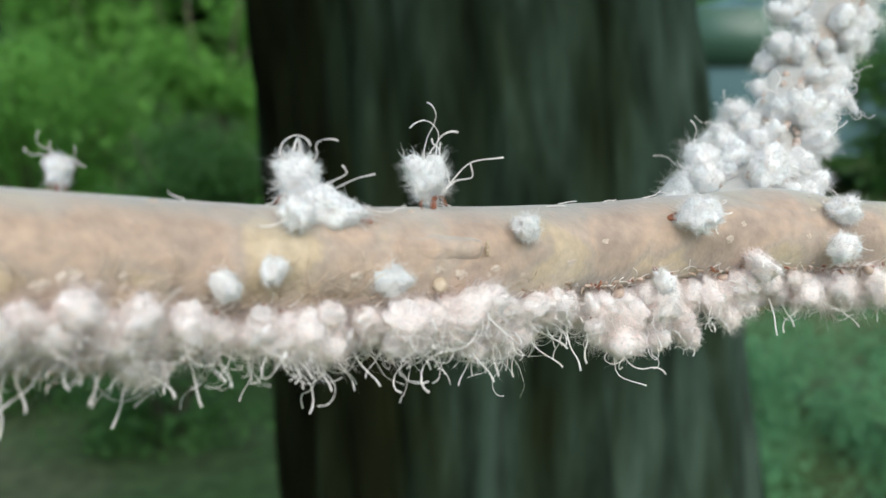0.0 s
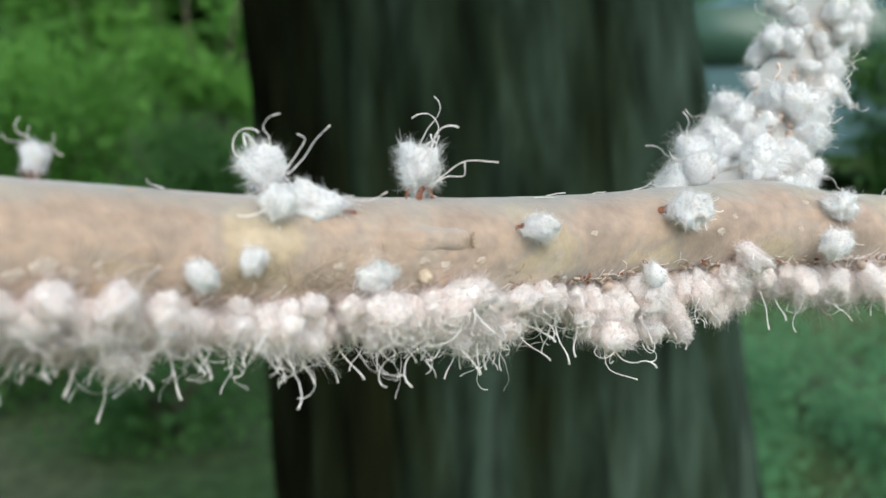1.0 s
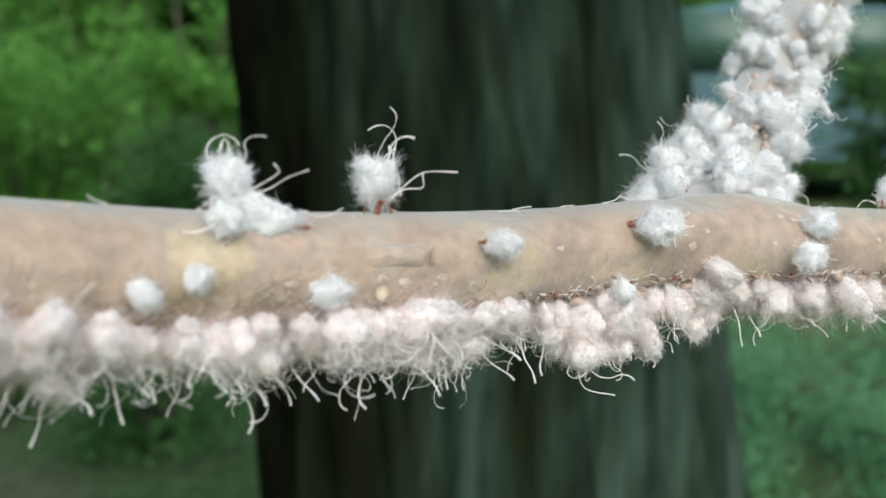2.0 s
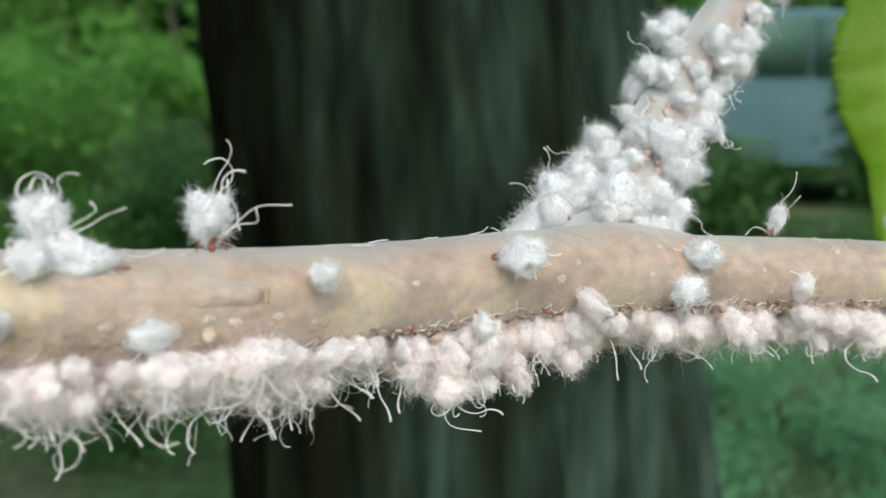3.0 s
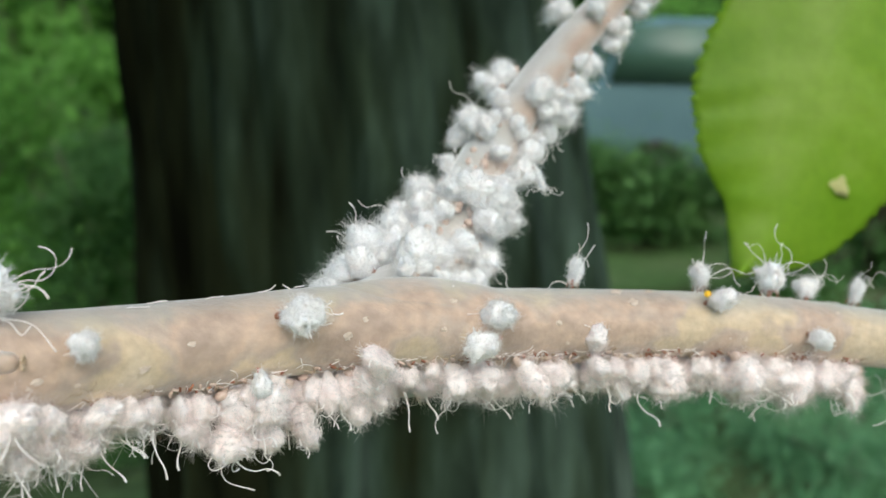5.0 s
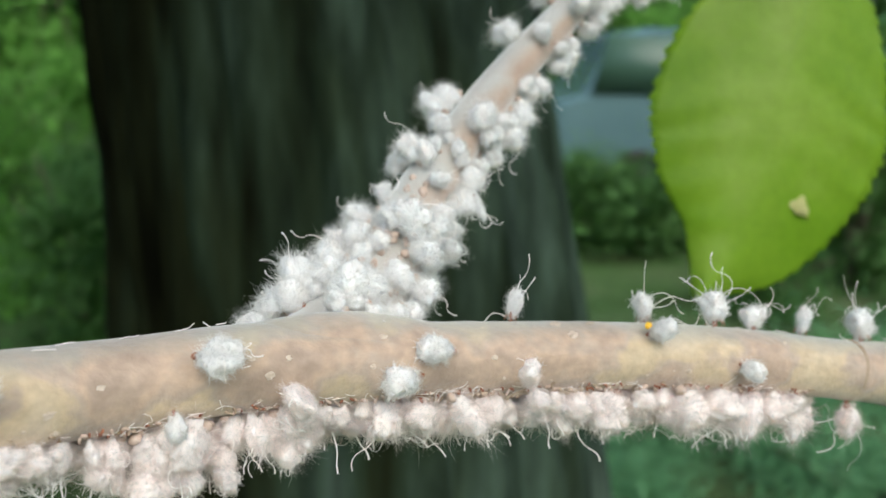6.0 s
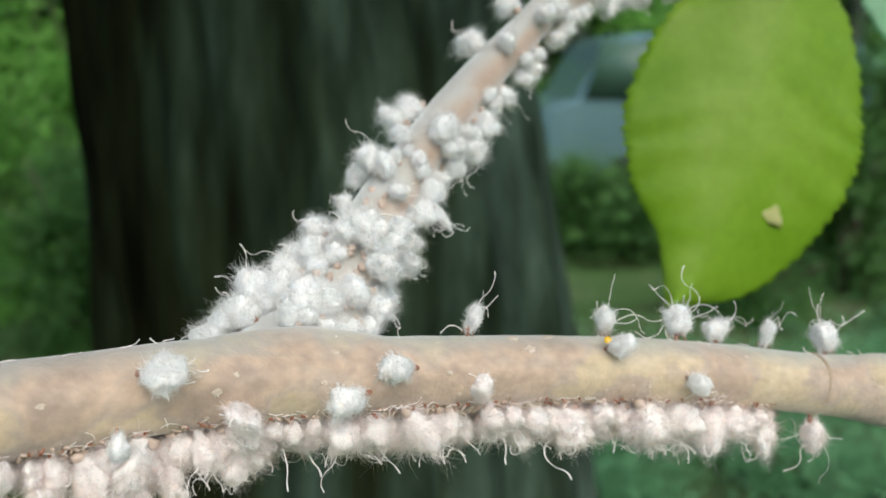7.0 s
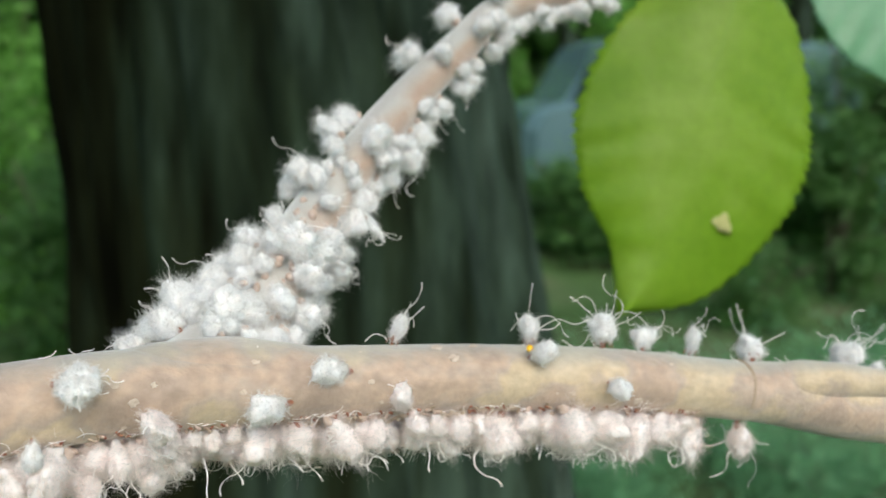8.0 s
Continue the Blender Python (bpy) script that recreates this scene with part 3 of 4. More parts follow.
leaf("fresh green toothed leaf hanging behind the branch, with a dry spot", [(178, 267, 113), (172, 266, 91), (164, 265, 65), (160, 266, 45), (154, 268, 25), (142.5, 270, 9)],
     [0.5, 22, 32.5, 31, 19, 0.3], 4.0, [(179, 267, 116)], (168.6, 265.2, 35.5))
leaf("pale bluish-green skylit toothed leaf at the twig's end", [(213, 306, 141), (227, 303, 122), (243, 301, 99), (259, 302, 73)], [0.5, 20, 23, 0.3], 3.0, [(194, 288, 136), (178, 267, 114)], None, 0.15, M_LEAF_SKYLIT)


# ---- woolly aphids ----
def wool_mesh(seed, rx, rz, zc, hairs, reach, neck=0.55, core_k=0.78, mat=None):
    """A cottony tuft: a soft lumpy core under a dense fleece of fine curling hairs."""
    bm = bmesh.new()
    core_k *= 1.04
    hairs = int(hairs * 1.8)
    blob(bm, (0, 0, zc), (rx * core_k, rx * core_k, rz * (core_k + 0.02)), 3, 0.42, 1.5, seed)
    for v in bm.verts:
        fluff = 0.10 * noise.noise(v.co * 1.9 + Vector((seed, 0, 0))) + 0.06 * noise.noise(v.co * 4.5 + Vector((0, seed, 0)))
        v.co = Vector((0, 0, zc)) + (v.co - Vector((0, 0, zc))) * (1 + fluff * 1.6)
        k = min(max((v.co.z - zc + rz) / (2 * rz), 0), 1)
        wide = neck + (1.17 - neck) * k
        v.co.x, v.co.y = v.co.x * wide, v.co.y * wide
    verts = [tuple(v.co) for v in bm.verts]
    bm.verts.index_update()
    faces = [[v.index for v in f.verts] for f in bm.faces]
    bm.free()
    solid = len(faces)
    core = np.array(verts)
    centre, form = np.array((0, 0, zc)), np.array((rx, rx, rz))
    g = np.random.RandomState(seed)
    root = core[g.randint(0, len(core), hairs)] + g.normal(0, 0.10, (hairs, 3))
    out = (root - centre) / form
    out /= np.linalg.norm(out, axis=1, keepdims=True) + 1e-6
    seeds = g.normal(0, 1, (34, 3))
    seeds /= np.linalg.norm(seeds, axis=1, keepdims=True)
    wisp = np.argmax(out @ seeds.T, axis=1)
    lean, long = g.normal(0, 0.6, (34, 3)), g.uniform(0.55, 1.75, (34, 1))
    way = out * 0.5 + seeds[wisp] * 0.5 + lean[wisp] + g.normal(0, 0.42, (hairs, 3)) + np.array((0, 0, 0.35))
    way /= np.linalg.norm(way, axis=1, keepdims=True)
    length = reach * long[wisp] * (0.2 + 0.95 * g.uniform(0, 1, (hairs, 1)) ** 2.0)
    side = np.cross(way, g.normal(0, 1, (hairs, 3)))
    side /= np.linalg.norm(side, axis=1, keepdims=True) + 1e-6
    bend = np.cross(side, way) * g.uniform(0.2, 1.1, (hairs, 1))
    width = g.uniform(0.009, 0.025, (hairs, 1))
    line = [root - way * 0.18, root + way * length * 0.50 + bend * length * 0.22, root + way * length * 0.80 + bend * length * 0.85]
    strip = np.stack([line[0] - side * width, line[0] + side * width, line[1] - side * width * 0.9, line[1] + side * width * 0.9, line[2]], axis=1)
    n0 = len(verts)
    verts.extend(map(tuple, strip.reshape(-1, 3)))
    for k in range(hairs):
        o = n0 + 5 * k
        faces += [[o, o + 1, o + 3, o + 2], [o + 2, o + 3, o + 4]]
    me = bpy.data.meshes.new("wool")
    me.from_pydata([(x / 1000, y / 1000, z / 1000) for x, y, z in verts], [], faces)
    me.shade_smooth()
    me.materials.append(mat or M_WOOL)
    me.materials.append(M_HAIR_COOL if mat is M_WOOL_COOL else M_HAIR)
    me.polygons.foreach_set("material_index", [0] * solid + [1] * (len(faces) - solid))
    return me


def filament_mesh(rnd, start, direction, length, curl, width=0.11):
    """A curling wax thread with a hooked, slightly broader end."""
    p, d = Vector(start), Vector(direction).normalized()
    turn = d.cross(Vector((rnd.gauss(0, 1), rnd.gauss(0, 1), rnd.gauss(0, 1)))).normalized()
    pts, flip = [p.copy()], rnd.randint(3, 12)
    for i in range(13):
        p = p + d * length / 13
        bend = curl * (0.27 if i < flip else -0.34)
        d = (d + turn * bend + Vector((rnd.gauss(0, 0.07), rnd.gauss(0, 0.07), rnd.gauss(0, 0.07)))).normalized()
        turn = (turn - d * turn.dot(d)).normalized()
        pts.append(p.copy())
    bm = bmesh.new()
    tube(bm, [q / 1000 for q in pts], [width * (1 - 0.05 * i if i < 9 else 0.6 + 0.12 * (i - 9)) / 1000 for i in range(14)], 5)
    return finish(bm, "wax_filament", M_FIL)


def aphid(seed, rx=2.6, rz=2.7, zc=2.6, hairs=1200, reach=1.5, filaments=((3, 4, 0.6),), legs=False, pale=False, neck=0.55, core_k=0.78, skylit=True, label="white woolly aphid clinging to the bark, head down", width=0.10):
    """One aphid at the origin, its head on the bark and its woolly tail along +z. filaments: (count, length, spread)."""
    rnd = random.Random(seed)
    root = tagged(new("woolly_aphid"), label, "aphid", "woolly aphids on the branch")
    bm = bmesh.new()
    blob(bm, (0, 0, 0.00038), (0.00040, 0.00040, 0.00052), 2, 0.1, 3, seed)
    blob(bm, (0, 0, 0.00135), (0.00070, 0.00070, 0.00090), 2, 0.1, 3, seed)
    if pale:
        blob(bm, (0, 0.0011, 0.0006), (0.0007, 0.0010, 0.0006), 2, 0.15, 3, seed)
    part("body", bm, M_PALE if pale else M_BODY, root, "pinkish-tan body" if pale else "reddish-brown body and head")
    if legs:
        for k in range(6):
            a = k * 1.047 + 0.3
            bm = bmesh.new()
            c, s = math.cos(a), math.sin(a)
            tube(bm, smooth_line([(0.0003 * c, 0.0003 * s, 0.0007), (0.0011 * c, 0.0011 * s, 0.0010), (0.0015 * c, 0.0015 * s, 0.0)], 6), [0.00007] * 6, 5)
            part("leg", bm, M_BODY, root)
    fleece = M_WOOL_COOL if skylit else M_WOOL
    part("wool", wool_mesh(seed, rx, rz, zc, hairs, reach, neck, core_k, fleece), fleece, root)
    for count, length, spread in filaments:
        for k in range(count):
            a = rnd.uniform(0, 6.283)
            e = rnd.uniform(0.2, 1.0) * spread
            d = Vector((math.cos(a) * e, math.sin(a) * e, 1.0))
            start = Vector((math.cos(a) * rx * 0.6 * min(e, 1.2), math.sin(a) * rx * 0.6 * min(e, 1.2), zc + rz * 0.55))
            part("wax_filament", filament_mesh(rnd, start, d, length * rnd.uniform(0.6, 1.2), rnd.uniform(0.5, 1.5), width * rnd.uniform(0.6, 1.15)), M_FIL, root)
    return root


DANCERS = []


def settle(ob, place, direction, size, spin, form=(1, 1, 1)):
    """Puts an aphid with its head at place (mm) and its tail in direction."""
    q = WD(*direction).to_track_quat("Z", "Y").to_matrix().to_4x4()
    m = Matrix.Translation(W(*place)) @ q @ pose(0, 0, 0, 0, 0, spin)
    ob.matrix_basis = m @ Matrix.Diagonal((size * form[0], size * form[1], size * form[2], 1))
    return m


class Stock:
    """Templates of one kind; the first use of each takes the template, later ones copies of it."""

    def __init__(self, makers):
        self.made, self.fresh, self.turn = [f() for f in makers], set(range(len(makers))), 0

    def take(self, rnd):
        k = self.turn % len(self.made) if self.fresh else rnd.randrange(len(self.made))
        self.turn += 1
        if k in self.fresh:
            self.fresh.discard(k)
            return self.made[k]
        return copy_thing(self.made[k], Matrix())


LOW = Stock([lambda s=s: aphid(100 + s, 2.6, 3.2, 3.1, 950, 2.1, ((1 + s % 3, 5.5, 1.1),), neck=0.95, core_k=0.72, skylit=False, pale=s % 2 == 1, label="white woolly aphid hanging under the branch among others") for s in range(7)])
FRINGE = Stock([lambda s=s: aphid(140 + s, 2.8, 2.7, 2.4, 1000, 2.2, neck=0.95, core_k=0.72, skylit=False, filaments=((2, 8.5, 0.5), (1 + s % 2, 5.5, 1.0)), label="woolly aphid with long curling wax threads under the branch", width=0.09) for s in range(6)])
PERCH = Stock([lambda s=s: aphid(180 + s, 2.5, 2.8, 2.6, 1150, 1.6, ((s % 3, 5.5, 1.1),), pale=True, core_k=0.74, neck=0.8, label="round white woolly aphid on the side shoot") for s in range(7)])


def put(stock, place, direction, size, rnd, sway=8.0):
    ob = stock.take(rnd)
    m = settle(ob, place, direction, size, rnd.uniform(0, 360), (rnd.uniform(0.72, 1.45), rnd.uniform(0.8, 1.25), rnd.uniform(0.75, 1.25)))
    DANCERS.append((ob, m, sway, rnd.uniform(0.9, 1.9), rnd.uniform(0, 6.283)))


rnd = random.Random(21)
HIDDEN = []
# the crowded underside; those round the back are joined into one mass
taken = []
for _ in range(5200):
    xx = rnd.uniform(-58, 130)
    first = float(np.interp(xx, [-72, -20, 20, 40, 100, 131], [-38, -42, -54, -62, -64, -62]))
    first += (9 if 0 < xx < 95 else 4) * noise.noise(Vector((xx * 0.22, 0, 7)))
    phi = first - rnd.uniform(-14 if rnd.random() < 0.10 else 0, 95)
    gap = rnd.uniform(1.7, 2.5) if not 64 < xx < 82 else 2.9
    if phi > first - 14 and rnd.random() < 0.6:
        continue
    arc = radians(phi) * radius_at(xx)
    if any((xx - a) ** 2 + (arc - b) ** 2 < gap ** 2 for a, b in taken):
        continue
    taken.append((xx, arc))
    p, n = bark(xx, phi)
    d = n * 0.7 + Vector((rnd.gauss(0, 0.4), rnd.uniform(-0.55, 0.25), -0.62 + rnd.uniform(-0.3, 0.3)))
    left = xx < 14 + rnd.uniform(-8, 8)
    size = rnd.uniform(0.74, 1.1) * float(np.interp(xx, [-40, -22, -8], [0.95, 0.98, 1.0])) if left else float(np.interp(xx, [12, 30, 60, 108, 118, 131], [0.92, 1.02, 1.02, 1.06, 1.0, 0.9])) * rnd.uniform(0.6, 1.2)
    if phi < first - 46 or xx < -46 or (phi < first - 30 and rnd.random() < 0.3):
        HIDDEN.append((p, d, size * 1.05, left))
        continue
    put(FRINGE if left else LOW, p, d, size, rnd)
    if first - 50 < phi < first - 18 and -14 < xx < 62 and rnd.random() < (0.5 if xx < 25 else 0.45):
        q = p + d.normalized() * rnd.uniform(2.2, 4.0)
        put(FRINGE if left else LOW, q, d + Vector((rnd.uniform(-0.5, 0.5), -0.3, 0)), size * 0.85, rnd)
    elif first - 44 < phi < first - 12 and 84 < xx < 126 and rnd.random() < 0.30:
        put(LOW, p + d.normalized() * rnd.uniform(1.6, 3.0), d + Vector((rnd.uniform(-0.5, 0.5), -0.3, 0)), size * 0.9, rnd)

# the side shoot: (along, round, size), crowded at its foot, then clusters with bare bark between them
FOOT = [(0.078, 96, 1.2), (0.102, 86, 1.12), (0.158, 96, 1.15), (0.102, 26, 1.1), (0.226, 96, 0.9), (0.242, 100, 0.95), (0.126, 6, 1.1), (0.198, 98, 0.9), (0.038, 88, 0.9), (0.09, -14, 0.62),
        (0.11, -26, 0.76), (0.226, -2, 1.2), (0.218, 10, 0.98), (0.202, -26, 1.1), (0.234, -42, 1.06), (0.206, -106, 1.1), (0.258, -42, 0.98), (0.154, -54, 0.9), (0.162, -18, 0.83), (0.218, -78, 0.9),
        (0.198, 14, 0.68), (0.17, 38, 0.62), (0.07, 22, 0.68), (0.082, 6, 0.6), (0.198, 46, 0.76), (0.175, 70, 0.85), (0.13, 62, 0.9), (0.14, -85, 1.0), (0.18, -60, 0.95), (0.25, -85, 0.95)]
MIDDLE = [(0.302, 86, 0.9), (0.306, 50, 0.85), (0.334, -10, 0.74), (0.29, 2, 0.66), (0.326, 26, 0.58), (0.326, -58, 0.9), (0.378, -14, 0.95), (0.398, -90, 1.1), (0.366, -92, 1.0), (0.342, 18, 0.5),
          (0.374, -62, 0.78), (0.314, -92, 0.75), (0.366, -18, 0.6), (0.33, -34, 0.62), (0.345, -80, 0.85), (0.29, -66, 0.8), (0.28, -95, 0.8), (0.35, 36, 0.72)]
UPPER = [(0.370, 94, 0.95), (0.394, 90, 0.8), (0.306, 30, 0.8), (0.482, 92, 0.98), (0.482, 62, 0.6), (0.554, 84, 0.9), (0.49, 6, 0.74), (0.558, -18, 0.8), (0.51, -92, 0.95), (0.558, -90, 0.7),
         (0.586, -96, 0.85), (0.494, -98, 0.7), (0.466, -96, 0.78), (0.426, -96, 1.1), (0.398, -70, 0.9), (0.382, -14, 0.74), (0.366, -40, 0.6), (0.394, -46, 0.62), (0.43, -78, 0.76), (0.506, -50, 0.5),
         (0.582, -26, 0.7), (0.60, -60, 0.7), (0.63, -90, 0.7), (0.658, -98, 0.62), (0.67, -100, 0.6), (0.615, 20, 0.6), (0.44, -40, 0.55), (0.45, -95, 0.7), (0.535, -85, 0.6)]
for stretch in (FOOT, MIDDLE, UPPER):
    for u, phi, size in stretch:
        p, n = shoot(u, phi)
        lean = 0.35 if abs(phi) > 75 else 0.5
        put(PERCH, p - n * 0.3, n + Vector((rnd.uniform(-lean, lean), rnd.uniform(-0.3, 0.2), rnd.uniform(-lean, lean))), size * 1.15, rnd, 5.0)
# smaller ones half hidden between them at the foot
perches = []
for i in range(120):
    u, phi = rnd.uniform(0.07, 0.27), rnd.uniform(-110, 80)
    p, n = shoot(u, phi)
    if any((p - q).length < 4.2 for q in perches):
        continue
    perches.append(p)
    put(PERCH, p - n * 0.6, n + Vector((rnd.uniform(-0.7, 0.7), rnd.uniform(-0.2, 0.2), rnd.uniform(-0.7, 0.7))), rnd.uniform(0.42, 0.66), rnd, 4.0)
for i in range(9):
    p, n = shoot(0.69 + 0.012 * i, rnd.uniform(-100, -60))
    put(PERCH, p, n + Vector((0, rnd.uniform(-0.3, 0.2), -0.5)), rnd.uniform(0.6, 0.85), rnd, 6.0)

# young aphids between the wool at the shoot's foot
bm = bmesh.new()
for i in range(80):
    u, phi = rnd.uniform(0.07, 0.30), rnd.uniform(-60, 50)
    p, n = shoot(u, phi)
    r = rnd.uniform(0.35, 0.75) / 1000
    blob(bm, near(p + n * rnd.uniform(0.1, 1.7 if u < 0.27 else 0.3)), (r * rnd.uniform(0.8, 1.5), r, r * rnd.uniform(0.8, 1.5)), 2, 0.2, 2, i)
young = tagged(new("young_aphids", finish(bm, "young_aphids", M_PALE)), "pinkish-tan young aphids between the wool on the side shoot", "young aphids", kind="stuff")
young.matrix_basis = branch.matrix_basis.copy()

verts, faces = [], []
for k, (p, d, size, left) in enumerate(HIDDEN):
    src = (FRINGE if left else LOW).made[k % 5]
    m = Matrix.Translation(Vector(p) / 1000) @ Vector(d).to_track_quat("Z", "Y").to_matrix().to_4x4() @ pose(0, 0, 0, 0, 0, 50 * k) @ Matrix.Scale(size, 4)
    for child in src.children:
        if child.name.startswith("wool") or (k % 3 == 0 and child.name.startswith("wax")):
            old = len(verts)
            verts.extend(m @ v.co for v in child.data.vertices)
            faces.extend([old + q for q in f.vertices] for f in child.data.polygons)
wool = bpy.data.meshes.new("aphid_wool")
wool.from_pydata(verts, [], faces)
wool.shade_smooth()
wool.materials.append(M_WOOL)
mass = tagged(new("aphid_wool", wool), "white wool of the aphid crowd round the branch's far side", "aphid wool", kind="stuff")
mass.matrix_basis = BASE.copy()

KEYED = []


def single(x, phi, size, rows, sway=5.0, place=None, threads=(), crawl=(), **kind):
    """A lone aphid: place on the bark, size, and the direction of its tail at given seconds (right, away, up);
    crawl: seconds and places on the bark as it walks."""
    if kind.get("reach"):
        kind.setdefault("zc", 3.2)
        kind.setdefault("rx", 2.3)
        kind.setdefault("rz", 2.8)
    if place or kind.get("legs"):
        kind.setdefault("reach", 1.05)
    ob = aphid(300 + len(KEYED), core_k=0.80, neck=0.58 if kind.get("legs") else 0.72, **kind)
    size *= 1.42 if kind.get("legs") else 1.25
    p = place or bark(x, phi)[0]
    k = len(KEYED)
    m = settle(ob, p, rows[0][1:], size, 37.0 * k, (0.98 + 0.2 * math.sin(2.3 * k), 0.94 + 0.12 * math.cos(1.7 * k), 1.0 + 0.14 * math.sin(3.1 * k + 1)))
    for line in threads:
        bm = bmesh.new()
        pts = smooth_line([W(p.x + a, p.y + c, p.z + b) for a, b, c in [(line[0][0] * 0.5, line[0][1] * 0.6, -0.3)] + [(a, b, -0.5 * k) for k, (a, b) in enumerate(line)]], 14)
        inv = m.inverted()
        tube(bm, [(inv @ q) / size for q in pts], [0.000095 * (1 - 0.04 * k if k < 10 else 0.64 + 0.12 * (k - 10)) / size for k in range(14)], 6)
        part("wax_filament", bm, M_FIL, ob)
    KEYED.append((ob, m, rows, sway, [(t, W(*bark(a, e)[0]) - m.translation) for t, a, e in crawl]))
    return ob


UP = "white woolly aphid standing on top of the branch, tail raised"
FLAT = "round white woolly aphid on the branch's side"
HANG = "white woolly aphid ball hanging below the branch"
single(-37.7, 84, 0.45, [(0, 0.1, -0.1, 1), (0.5, 0, 0, 1), (1, 0.1, 0, 1), (8, 0, 0, 1)], legs=True, label=UP, filaments=((5, 5.0, 1.6),))
single(-17.5, 84, 0.84, [(0, 0.05, -0.1, 1), (0.5, 0.1, -0.1, 1), (1.0, -0.5, -0.1, 1), (1.2, 0, 0, 1), (2.5, 0.15, 0, 1), (3.0, 0.1, 0, 1), (8, 0.1, 0, 1)], legs=True, label=UP, filaments=((4, 5.0, 1.1),), rx=2.4, rz=3.0, zc=3.1, hairs=1700, threads=(((4.2, 2.7), (6.1, 4.0), (8.1, 4.8)), ((3.6, 3.4), (5.2, 4.6), (4.8, 5.6))))
single(-10.7, 44, 1.05, [(0, -1, -0.5, 0.25), (0.5, -1, -0.4, 0.2), (8, -1, -0.5, 0.2)], sway=2, reach=0.85, label=FLAT, filaments=((2, 4.5, 1.6),), rx=2.7, rz=3.0, zc=3.3, hairs=1700, threads=(((-1.0, 1.8), (1.8, 1.6), (4.0, 2.8)),))
single(-18.6, 58, 0.8, [(0, 0.3, -1, 0.0), (8, 0.3, -1, 0.0)], sway=3, reach=0.85, label=FLAT, filaments=((2, 6.5, 1.6),), threads=(((0.6, -1.6), (0.4, -4.2), (-1.6, -7.2)),))
single(-2.3, 72, 0.86, [(0, -0.15, -0.1, 1), (0.5, -0.1, -0.1, 1), (1.0, -0.1, 0, 1), (2.5, 0.05, 0, 1), (3.0, -0.1, 0, 1), (3.5, 0.4, 0, 0.9), (4.0, 0.8, -0.1, 0.55), (4.5, 0.75, -0.1, 0.6), (8, 0.6, 0, 0.7)],
       legs=True, label=UP, filaments=((5, 6.5, 1.3),), rx=2.6, rz=2.5, hairs=1700, threads=(((2.4, 2.9), (4.8, 4.8), (8.6, 5.1)), ((1.0, 5.0), (1.4, 7.2)), ((2.8, 2.9), (4.8, 3.2), (4.7, 4.6))))
single(7.0, 20, 0.85, [(0, -0.1, -1, 0.4), (0.3, 0.8, -0.5, 0), (0.5, 0.5, -0.8, 0.1), (1.0, 0.95, -0.4, 0), (2.3, 0.9, -0.4, 0), (2.5, 0.1, -0.9, 0.3), (3.0, 0.2, -0.9, 0.2), (3.5, 0.95, -0.4, -0.05), (4.0, 0.2, -0.9, 0.2), (4.5, 0.25, -0.9, 0.2), (5, 0.2, -0.9, 0.1), (8, 0.5, -0.8, 0)],
       reach=0.85, label=FLAT, filaments=((1, 3.0, 0.8),), hairs=1500)
single(29.2, 30, 0.95, [(0, 0.95, -0.5, 0.1), (2.5, 0.95, -0.5, 0.0), (5, 0.9, -0.5, 0.1), (8, 0.9, -0.5, 0.0)], sway=3, reach=0.85, label=FLAT, filaments=((3, 3.5, 1.1),), hairs=1700, threads=(((4.6, 0.2), (6.2, 0.3), (7.2, 0.0)), ((4.4, -0.6), (6.0, -1.3), (7.2, -1.0))))
single(65.2, 14, 1.0, crawl=((0, 61.0, 30), (2.5, 63.5, 19), (5, 64.0, 16), (6.5, 65.0, 16), (7, 66.0, 14), (7.5, 67.0, 14), (8, 68.0, 22)), rows=[(0, -0.6, -0.7, 0.25), (2.5, -0.7, -0.5, 0.2), (5, -0.7, -0.5, 0.1), (6.5, -0.95, -0.4, 0.05), (8, -0.95, -0.4, 0.05)], sway=3, reach=0.85, label=FLAT, filaments=((2, 3.5, 0.9),), hairs=1700)
single(58.8, -14, 0.95, crawl=((0, 60.3, -10), (5, 61.3, -16), (6.5, 58.8, -17), (8, 59.0, -20)), rows=[(0, -0.5, -0.7, -0.2), (8, -0.8, -0.6, -0.2)], sway=3, reach=0.85, label=FLAT, filaments=((2, 4.0, 1.2),), hairs=1500, threads=(((-3.4, -1.0), (-5.2, 0.3), (-7.4, -0.6)),))
single(44.0, -56, 0.92, crawl=((0, 44.2, -56), (5, 43.6, -54), (8, 42.5, -50)), rz=3.4, skylit=False, rows=[(0, 0.0, -0.9, 0.1), (8, -0.1, -0.9, 0.1)], sway=6, reach=0.85, label=FLAT, hairs=1500)
single(26.4, -36, 0.66, [(0, 0.4, -0.7, -0.7), (8, 0.3, -0.7, -0.7)], sway=3, reach=0.85, label=FLAT, filaments=((1, 2.0, 1.0),))
single(76.6, -52, 0.72, crawl=((0, 78.0, -52), (5, 77.8, -52), (6.5, 76.4, -52), (8, 76.2, -52)), rz=3.4, skylit=False, rows=[(0, 0.1, -0.6, 0.7), (8, 0.0, -0.6, 0.7)], sway=4, reach=0.85, label=FLAT)
single(110.0, 2, 0.64, crawl=((0, 117, -6), (4.5, 117, -6), (5, 115.5, -4), (6.5, 111.8, -3), (7, 110.5, -3), (8, 110.0, 0)), rows=[(0, 0.5, -0.8, -0.3), (8, 0.5, -0.8, -0.3)], sway=4, reach=0.85, label=FLAT, filaments=((1, 2.5, 1.0),))
